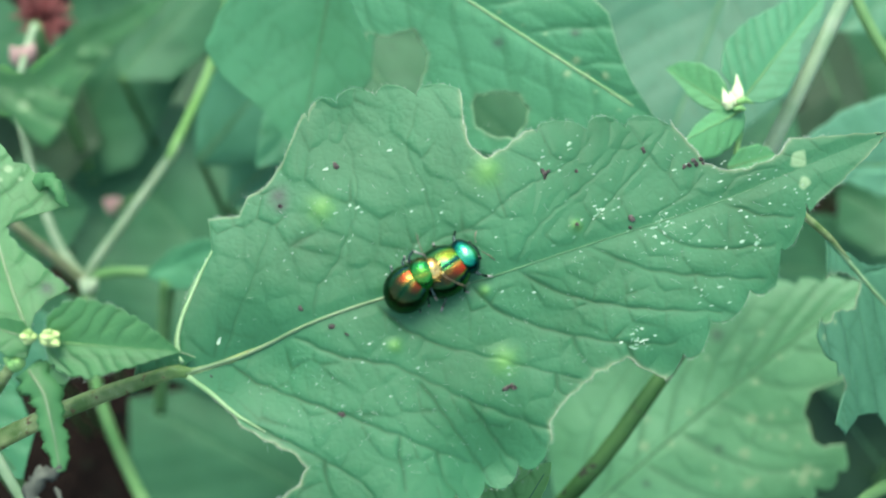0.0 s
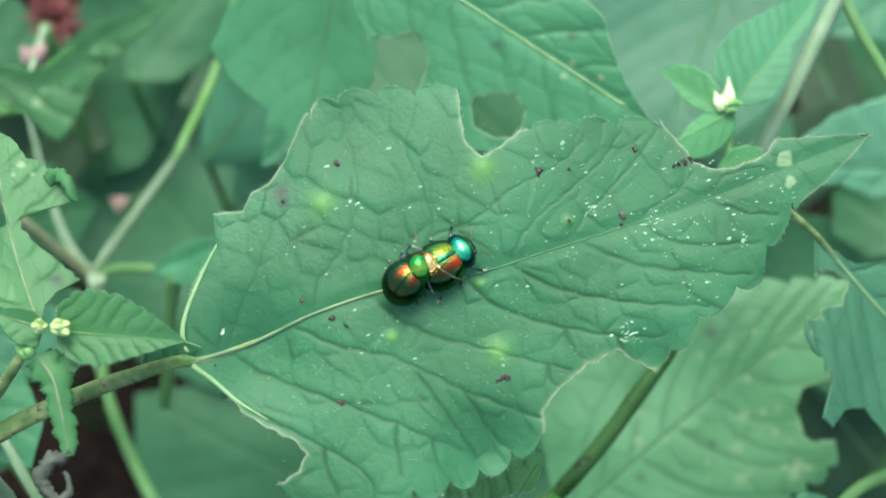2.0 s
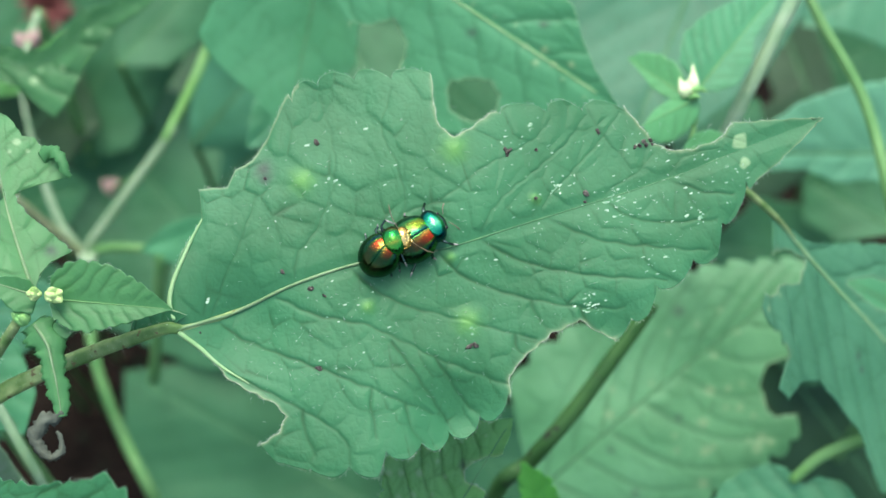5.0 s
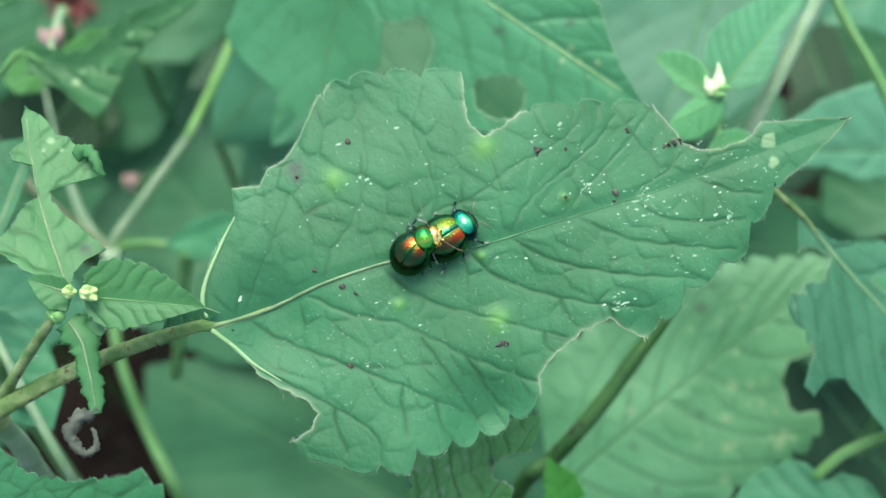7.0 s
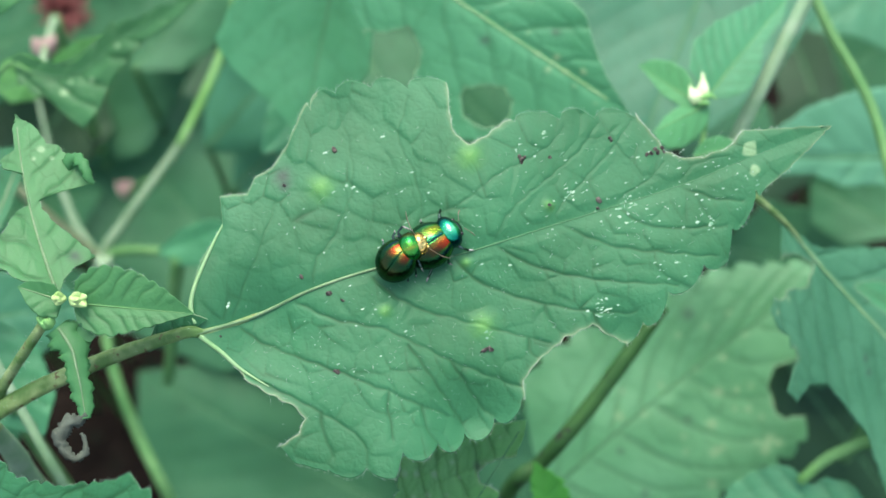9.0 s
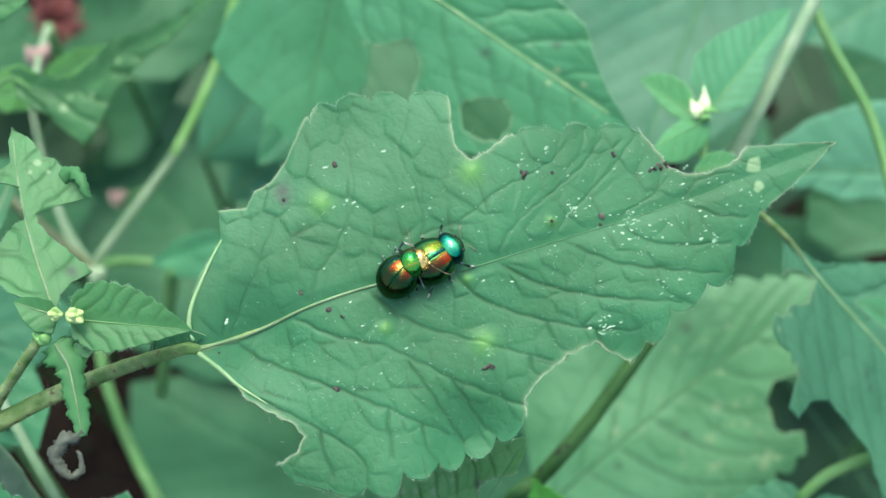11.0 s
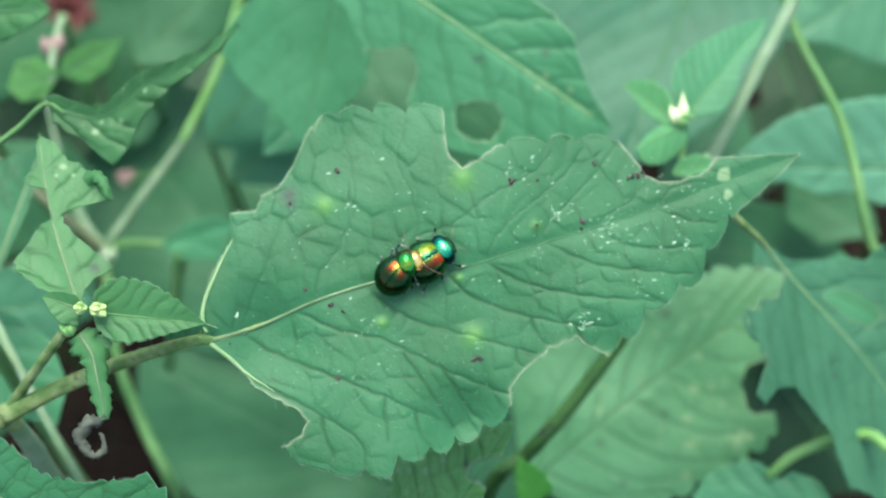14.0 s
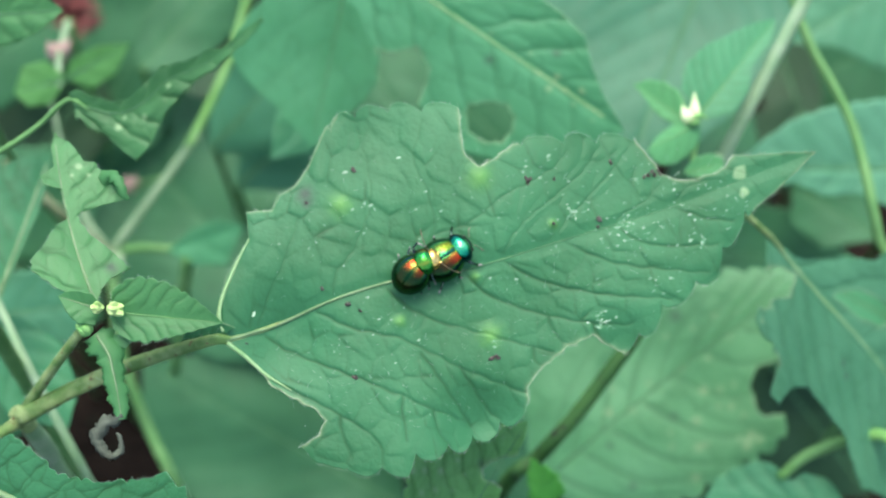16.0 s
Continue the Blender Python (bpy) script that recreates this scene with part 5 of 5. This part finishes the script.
# ---- leaves of low herbs in the shade behind ----
FAR_LEAVES = [
    dict(v=((-24.5, 48.7, 72.9), (-72.4, 102.7, 86.1), (-0.03, -0.27, 0.96),
     [(14.2, 17), (35.6, 27.1), (52.7, 22), (66.2, 11.8)],
     [(8.8, -16.7), (30.6, -24.5), (54.5, -22.5), (70.5, -13.9)],
     [])),
    dict(v=((-4.2, 22.7, 51.3), (-62.4, 48, 72.5), (0.17, -0.37, 0.91),
     [(8.6, 15.7), (29.4, 24), (48.9, 19.2), (60.8, 10.5)],
     [(18.2, -27.2), (36.2, -22.9), (52.3, -11)],
     [])),
    dict(v=((22.1, 73.1, 109.2), (2.1, 90.9, 118.6), (-0.05, -0.52, 0.86),
     [(9.4, 13.3), (23.3, 8)],
     [(7.6, -10.3), (20.5, -9.9)],
     [])),
    dict(v=((90.9, 68.2, 83.3), (56, 65.7, 97.5), (0.36, -0.49, 0.8),
     [(12.7, 11.5), (30.6, 8.7)],
     [(9.7, -11.1), (28.6, -10.9)],
     [])),
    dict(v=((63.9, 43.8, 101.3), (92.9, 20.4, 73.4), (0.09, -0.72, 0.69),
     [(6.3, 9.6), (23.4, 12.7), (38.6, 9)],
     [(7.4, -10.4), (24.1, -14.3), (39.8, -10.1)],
     []), m=OLIVE_SHADE),
    dict(v=((-60.9, 96.5, 113.8), (-43.3, 123.9, 112.9), (0.43, -0.24, 0.87),
     [(7.5, 6.3), (23.2, 8.5)],
     [(6, -7.5), (20.8, -9.7)],
     [])),
    dict(v=((-94.4, 60.6, 110.2), (-66.3, 74.7, 102.3), (0.43, -0.38, 0.82),
     [(12.5, 13.1), (25.6, 10)],
     [(6, -10.9), (24, -8.7)],
     [])),
    dict(v=((-78.9, 12.4, 115.6), (-75.3, 33.9, 127.1), (0.26, -0.49, 0.84),
     [(9.3, 7.3), (19.8, 5.1)],
     [(5, -7.1), (19.2, -4.8)],
     [])),
    dict(v=((-92.6, 88.1, 124.9), (-77.3, 104.4, 118), (0.62, -0.27, 0.74),
     [(10, 8), (21.2, 8.4)],
     [(1.7, -10.7), (17.4, -7.7)],
     [])),
    dict(v=((-31.1, 126.3, 114.2), (-63.7, 112.7, 106.9), (0.08, -0.62, 0.78),
     [(20.5, 9.5), (34.2, 10.1)],
     [(9.1, -9.1), (25.4, -8.4)],
     [])),
    dict(v=((106.3, 122.2, 96.4), (81.8, 116.7, 78), (-0.4, -0.58, 0.71),
     [(5.5, 17.3), (23.1, 13)],
     [(1.1, -9.2), (20.1, -10.6)],
     [])),
    dict(v=((-17.2, 76.7, 162.2), (-3.2, 55, 153.8), (-0.07, -0.4, 0.91),
     [(7.7, 9), (20.7, 8.2)],
     [(8.5, -4.9), (21.5, -5.7)],
     [])),
    dict(v=((-40.6, 75.3, 102.5), (-16.9, 85.8, 123.6), (-0.25, -0.73, 0.64),
     [(10.4, 8.8), (24.9, 8.1)],
     [(9.1, -8.3), (29, -8.3)],
     []), m=MID),
    dict(v=((-7.1, 43.7, 85.8), (25.4, 21.2, 58.3), (0.26, -0.57, 0.78),
     [(9, 11.7), (34.9, 12.1)],
     [(10.6, -13.4), (36.5, -13.7)],
     [])),
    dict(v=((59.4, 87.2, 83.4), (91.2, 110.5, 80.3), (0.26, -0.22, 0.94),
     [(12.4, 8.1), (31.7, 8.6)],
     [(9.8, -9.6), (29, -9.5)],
     []), m=OLIVE_SHADE),
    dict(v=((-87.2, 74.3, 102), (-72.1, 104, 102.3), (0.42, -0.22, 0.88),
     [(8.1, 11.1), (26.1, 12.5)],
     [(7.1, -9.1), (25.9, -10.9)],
     []), m=OLIVE_SHADE),
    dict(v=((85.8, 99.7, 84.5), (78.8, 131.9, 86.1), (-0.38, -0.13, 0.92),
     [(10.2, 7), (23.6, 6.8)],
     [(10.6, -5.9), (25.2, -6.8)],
     []), m=OLIVE_SHADE),
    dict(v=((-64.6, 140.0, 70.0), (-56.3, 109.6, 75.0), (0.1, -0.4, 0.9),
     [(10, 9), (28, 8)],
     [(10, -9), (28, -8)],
     []), m=OLIVE_SHADE),
    dict(v=((89.8, 48.2, 103.7), (67.4, 39.8, 99.2), (-0.07, -0.32, 0.95),
     [(10.8, 7.8), (22, 5.8)],
     [(7.3, -5.4), (17, -5.6)],
     [])),
    dict(v=((91.6, 65.3, 105), (74.5, 77.5, 103.7), (-0.36, -0.41, 0.84),
     [(8.5, 7.7), (16.8, 7.1)],
     [(7.2, -7.8), (17.4, -7.4)],
     [])),
    dict(v=((43.9, 63.5, 127.3), (62.8, 83.5, 122.4), (0.31, -0.06, 0.95),
     [(8.1, 7.4), (22.2, 6.8)],
     [(9.3, -7.9), (22.2, -6.6)],
     [])),
    dict(v=((-43.5, 75.4, 118.1), (-22.8, 87.5, 140.1), (-0.18, -0.78, 0.6),
     [(10.2, 7.9), (24.7, 7.9)],
     [(7.4, -8.9), (23, -7.9)],
     []), m=MID),
    dict(v=((-80.7, 87.8, 85.9), (-54.2, 123.7, 112.8), (0.13, -0.65, 0.75),
     [(19.1, 11.8), (40.5, 14.1)],
     [(13.8, -13.3), (37, -12.8)],
     [])),
    dict(v=((-82, 52.9, 106.2), (-68.2, 50.9, 89.6), (0.63, -0.52, 0.58),
     [(3.9, 7.1), (16.4, 8.1)],
     [(6, -7.3), (18.6, -6.7)],
     [])),
    dict(v=((83.6, 28.4, 139.7), (64, 37, 144.2), (-0.04, -0.54, 0.84),
     [(7, 7), (16.4, 5.9)],
     [(7.3, -7.1), (17.6, -6.1)],
     []), m=BACK),
]
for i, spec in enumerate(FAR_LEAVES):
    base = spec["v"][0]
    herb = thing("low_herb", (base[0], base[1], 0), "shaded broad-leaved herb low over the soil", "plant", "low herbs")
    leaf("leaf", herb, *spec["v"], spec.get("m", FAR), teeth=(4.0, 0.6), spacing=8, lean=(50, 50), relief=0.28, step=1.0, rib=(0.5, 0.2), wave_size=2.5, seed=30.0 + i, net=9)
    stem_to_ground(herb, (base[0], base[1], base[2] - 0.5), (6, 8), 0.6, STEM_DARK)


# ---- traces on the beetles' leaf ----
def pellet(s, q, size, stretch=1.3):
    """A dry crumb of droppings that lies on the leaf."""
    rng = np.random.RandomState(int(s * 10 + q * 100 + 5000) % 9999)
    bm = bmesh.new()
    bmesh.ops.create_icosphere(bm, subdivisions=2, radius=1.0)
    p = np.array(main_at(s, q)) + MN * size * 0.35
    an = rng.uniform(0, 3)
    ex, ey = MA * math.cos(an) + MB * math.sin(an), -MA * math.sin(an) + MB * math.cos(an)
    verts = [p + size * (1 + rng.uniform(-0.5, 0.42)) * 0.85 * (ex * v.co.x * stretch + ey * v.co.y + MN * v.co.z * 0.6) for v in bm.verts]
    faces = [[v.index for v in f.verts] for f in bm.faces]
    bm.free()
    tagged(mesh("dropping", verts, faces, FRASS), "dark brown crumb of insect droppings on the leaf", "dropping", "droppings on the leaf")


for s, q, size, stretch in [(19.28, 13.6, 0.28, 1.4), (14.17, -0.76, 0.3, 1.1), (12.51, -8.74, 0.33, 1.2), (37.68, 6.48, 0.26, 1.1), (37.57, 6.9, 0.24, 1), (38.06, 6.68, 0.2, 1), (37.56, 6.14, 0.16, 1.2), (40.7, 5.92, 0.2, 1), (47.61, 5.93, 0.22, 1.6), (50.76, 3.14, 0.2, 1.5), (51.28, 3.17, 0.24, 1.2), (51.83, 3.44, 0.26, 1), (51.99, 3.01, 0.22, 1.3), (52.56, 3.34, 0.2, 1.4), (52.59, 2.89, 0.16, 1.2), (44.2, -0.02, 0.32, 1.2), (43.8, -0.78, 0.2, 1.2), (27.66, -11.32, 0.28, 2), (28.31, -11.41, 0.25, 1.5), (2.23, -1.5, 0.14, 1.1), (38.88, 0.97, 0.22, 1), (11.94, 1.8, 0.22, 1.5), (13.12, 11.56, 0.2, 1.2), (15.26, -1.9, 0.14, 2)]:
    pellet(s, q, size, stretch)


def leaf_specks():
    """Pale feeding scars and tiny wax dots, clustered as on the real leaf."""
    rng = np.random.RandomState(11)
    spots = []
    for cs, cq, spread, count, size in [(41.79, 1.57, 1.3, 26, 0.17), (45.98, -1.78, 1.8, 30, 0.2), (40.72, -11.41, 1.5, 34, 0.17), (48.64, -8.48, 2.2, 30, 0.13), (48.45, -3.7, 3, 16, 0.15), (38.24, 7.77, 1.2, 10, 0.14), (41.69, 8.62, 1.2, 8, 0.16), (54.44, -5.6, 1.2, 14, 0.2), (55.6, -1.52, 3, 18, 0.13), (59.62, -2.79, 1.4, 9, 0.16), (49, -0.39, 2, 8, 0.14), (18.56, -4.12, 1, 8, 0.1), (18.52, 9.23, 0.9, 4, 0.17)]:
        for _ in range(int(count * 0.7)):
            spots.append((cs + rng.normal() * spread * 0.7, cq + rng.normal() * spread * 0.45, size * rng.uniform(0.3, 0.85)))
    spots += [(3.9, 1.3, 0.2), (4.0, 1.5, 0.16), (28.4, -9.6, 0.14), (28.3, -10.2, 0.16), (19.3, 9.6, 0.15), (19.9, 9.1, 0.14), (20.2, 8.6, 0.14), (18.3, 13.6, 0.14), (24.6, 13.4, 0.14)]
    for i in range(120):
        s = rng.uniform(6, 58) if i < 80 else rng.uniform(36, 60)
        spots.append((s, rng.uniform(-0.75, 0.75) * (15 - abs(s - 22) * 0.28), rng.uniform(0.04, 0.10)))
    verts, faces = [], []
    for s, q, r in spots:
        p, o = np.array(main_at(s, q)), len(verts)
        st = rng.uniform(0.5, 3.0)
        ring = [(math.cos(k * math.pi / 3), math.sin(k * math.pi / 3)) for k in range(6)]
        verts += [p + r * (MA * x * st + MB * y) * rng.uniform(0.3, 1.5) + MN * 0.015 for x, y in ring] + [p + MN * (0.03 + r * 0.2)]
        faces += [(o + k, o + (k + 1) % 6, o + 6) for k in range(6)]
    tagged(mesh("leaf_specks", verts, faces, SCAR), "tiny whitish feeding scars and wax dots on the leaf", "specks", kind="stuff")


leaf_specks()


def leaf_surface_hairs():
    rng = np.random.RandomState(21)
    roots, ways = [], []
    while len(roots) < 560:
        s, q = rng.uniform(5, 60), rng.uniform(-17, 15)
        if abs(q) < 17 - abs(s - 20) * 0.3 and (q < -2 or rng.uniform() < 0.4):
            roots.append(np.array(main_at(s, q)))
            ways.append(MA * rng.uniform(-0.3, 1) - MB * rng.uniform(-0.2, 0.8) + MN * 0.5)
    bristles("hairs", [r for r in roots], ways, rng.uniform(0.25, 0.7, len(roots)), main, 0.014)


leaf_surface_hairs()


# ---- beetles ----
def dome(x0, x1, width, height, theta, nx, nt, blunt=(0.5, 0.5), low=0.0):
    """Rounded shell over the body axis from x0 to x1; theta: angles from the crest, in degrees. Returns points, faces, band."""
    verts, faces, band = [], [], []
    for i in range(nx + 1):
        t = i / nx
        e = max(0.0, math.sin(math.pi * (0.5 - 0.5 * math.cos(math.pi * t)))) 
        x = x0 + (x1 - x0) * (0.5 - 0.5 * math.cos(math.pi * t))
        r = e ** (blunt[0] if t < 0.5 else blunt[1])
        for j in range(nt + 1):
            th = radians(theta[0] + (theta[1] - theta[0]) * j / nt)
            verts.append((x, width * r * math.sin(th), low + height * r * math.cos(th)))
            band.append(abs(theta[0] + (theta[1] - theta[0]) * j / nt) / 110)
    for i in range(nx):
        for j in range(nt):
            a = i * (nt + 1) + j
            faces.append((a, a + 1, a + nt + 2, a + nt + 1))
    return verts, faces, band


def local_mesh(name, verts, faces, material, parent, label="", band=None, warm=0.4):
    fore = [min(1.0, max(0.05, warm + 0.5 * v[0])) for v in verts]
    ob = mesh(name, verts, faces, material, None, label, {"band": np.array(band if band is not None else [0.5] * len(verts)), "fore": np.array(fore)})
    ob.parent = parent
    return ob


def local_tube(name, pts, radii, material, parent, label=""):
    ob = tube(name, pts, radii, material, None, label, count=max(8, 6 * len(pts)), sides=7)
    ob.parent = parent
    return ob


def shell(xa, xb, full, width, height, theta, nx, nt, low, rear=0.5):
    """Part of an egg-shaped body between xa and xb, open below."""
    verts, faces, band = [], [], []
    c, half = (full[0] + full[1]) / 2, (full[1] - full[0]) / 2
    for i in range(nx + 1):
        x = xa + (xb - xa) * (0.5 - 0.5 * math.cos(math.pi * i / nx))
        r = max(1e-4, 1 - ((x - c) / half) ** 2) ** (rear if x < c else 0.45)
        for j in range(nt + 1):
            deg = theta[0] + (theta[1] - theta[0]) * j / nt
            verts.append((x, width * r * math.sin(radians(deg)), low + height * r * math.cos(radians(deg))))
            band.append(abs(deg) / 110)
    for i in range(nx):
        for j in range(nt):
            a = i * (nt + 1) + j
            faces.append((a, a + 1, a + nt + 2, a + nt + 1))
    return verts, faces, band


def beetle(label, s, q, turn, pitch, roll, lift, shield, face, bend, legs, feelers, scale=1.0, warm=0.4, neck=1.6, olive_sheen=False):
    """Leaf beetle: x forward, y to its left, z up, in mm, its feet at z = 0. bend: degrees by which the front body turns to its left."""
    top = new("leaf_beetle")
    tagged(top, label, "beetle", "mating beetles")
    f = MA * math.cos(radians(turn)) + MB * math.sin(radians(turn))
    left = np.cross(MN, f)
    m = Matrix([[f[i], left[i], MN[i], 0] for i in range(3)] + [[0, 0, 0, 1]])
    place = np.array(main_at(s, q)) + MN * lift
    top.matrix_world = Matrix.Translation(Vector(place) * MM) @ m @ pose(0, 0, 0, roll, -pitch, 0) @ Matrix.Scale(scale, 4)
    cb, sb = math.cos(radians(bend)), math.sin(radians(bend))

    def front(v):
        return [(1.4 + (x - 1.4) * cb - y * sb, (x - 1.4) * sb + y * cb, z) for x, y, z in v]

    def thick(ob):
        solid = ob.modifiers.new("thickness", "SOLIDIFY")
        solid.thickness, solid.offset = 0.00008, -1.0

    for sign, name in ((1, "left_wing_case"), (-1, "right_wing_case")):
        v, fc, band = shell(-2.3, 1.72, (-2.3, 2.05), 1.95, 1.6, (0.1, 112), 40, 28, 0.75, 0.55)
        v = [(x, sign * (y + 0.004), z) for x, y, z in v]
        thick(local_mesh(name, v, fc if sign < 0 else [t[::-1] for t in fc], ELYTRON_SHEEN if olive_sheen and sign > 0 else ELYTRON, top, "metallic green wing case with red-gold and blue bands", band, warm))
    v, fc, band = dome(-2.1, 1.8, 1.7, 0.75, (-180, 180), 20, 24, low=0.72)
    local_mesh("abdomen", v, fc, CHITIN, top)
    v, fc, band = dome(0.95 if bend else 1.15, 3.05 if bend else 2.85, neck, 1.42 if bend else 1.36, (-118, 118), 26, 36, (0.22, 0.42), 0.76)
    thick(local_mesh("pronotum", front(v), [t[::-1] for t in fc], shield, top, "shiny metallic neck shield", band))
    v, fc, band = dome(2.0, 3.6 if bend else 3.12, 1.12 if bend else 0.84, 0.88 if bend else 0.72, (-180, 180), 18, 26, (0.5, 0.4), 0.7 if bend else 0.4)
    head = local_mesh("head", front(v), fc, face, top, "golden green head", band)
    for sign in (1, -1):
        v, fc, band = dome(2.6, 2.95, 0.17, 0.2, (-180, 180), 10, 12, low=0.0)
        local_mesh("eye", front([(x, y + sign * 0.68, z + 0.74) for x, y, z in v]), fc, EYE, head)
    for sign in (1, -1) if bend else ():
        local_tube("palp", front([(3.2, sign * 0.3, 0.75), (3.5, sign * 0.45, 0.85), (3.7, sign * 0.4, 0.7)]), [0.12, 0.15, 0.06], face, head)
    for pts in feelers:
        local_tube("antenna", pts, [0.04, 0.03, 0.035, 0.05, 0.03], FEELER, head)
    for hip, knee, ankle, toe in legs:
        femur = local_tube("leg", [hip, [(a + b) / 2 + c for a, b, c in zip(hip, knee, (0, 0, 0.05))], knee], [0.14, 0.19, 0.12], CHITIN, top, "dark metallic leg")
        local_tube("tibia", [knee, ankle], [0.09, 0.12], CHITIN, femur)
        local_tube("foot", [ankle, [(a + b) / 2 + c for a, b, c in zip(ankle, toe, (0, 0, 0.06))], toe], [0.08, 0.09, 0.04], FOOT, femur)
    return top


def leg_set(spread=0.9):
    out = []
    for sign in (1, -1):
        for hx, kx, ax, tx in ((1.6, 2.1, 2.5, 2.9), (0.6, 0.7, 0.5, 0.7), (-0.4, -0.9, -1.5, -1.9)):
            out.append(((hx, sign * 0.7, 0.55), (kx, sign * 1.9 * spread, 0.7), (ax, sign * 2.3 * spread, 0.15), (tx, sign * 2.6 * spread, 0.04)))
    return out


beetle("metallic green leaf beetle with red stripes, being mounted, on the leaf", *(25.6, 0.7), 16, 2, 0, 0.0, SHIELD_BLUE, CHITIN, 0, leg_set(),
       [[(3.2, 0.4, 0.7), (3.5, 0.9, 0.6), (3.9, 1.2, 0.3)], [(3.2, -0.4, 0.7), (3.5, -0.9, 0.5), (3.7, -1.4, 0.2)]], 1.24, neck=1.46, olive_sheen=True)
MALE_LEGS = [((1.6, 0.6, 0.5), (2.2, 1.5, 0.9), (2.9, 1.5, 0.9), (3.2, 0.5, 0.8)),
             ((0.8, 0.7, 0.5), (1.5, 1.7, 0.6), (1.75, 1.75, 0.2), (1.9, 1.95, 0.0)),
             ((-0.3, 0.7, 0.4), (0.2, 1.9, 0.5), (0.4, 2.15, 0.2), (0.5, 2.4, 0.0)),
             ((1.5, -0.6, 0.5), (1.5, -1.3, 1.0), (0.9, -2.2, 0.7), (0.6, -2.6, 0.3)),
             ((0.6, -0.7, 0.4), (0.4, -1.9, 0.6), (-0.1, -2.15, 0.0), (-0.5, -2.35, -0.5)),
             ((-0.4, -0.7, 0.3), (-0.9, -1.8, 0.1), (-1.2, -1.9, -0.4), (-1.4, -2.0, -0.7))]
beetle("metallic green leaf beetle with red stripes, mounted on the other beetle", *(22.1, 0.35), 33, 24, 0, 1.15, SHIELD, FACE, -34, MALE_LEGS,
       [[(2.9, -0.4, 0.9), (3.3, 0.6, 1.2), (3.8, 1.5, 1.2), (4.3, 2.1, 1.1)], [(2.9, -0.9, 0.9), (2.9, -2.0, 0.9), (3.0, -3.2, 0.5), (3.2, -3.8, 0.1)]], 1.1, -0.05, 1.42)


def motions():
    """The beetles rest and the air is still: only the camera moves."""


motions()
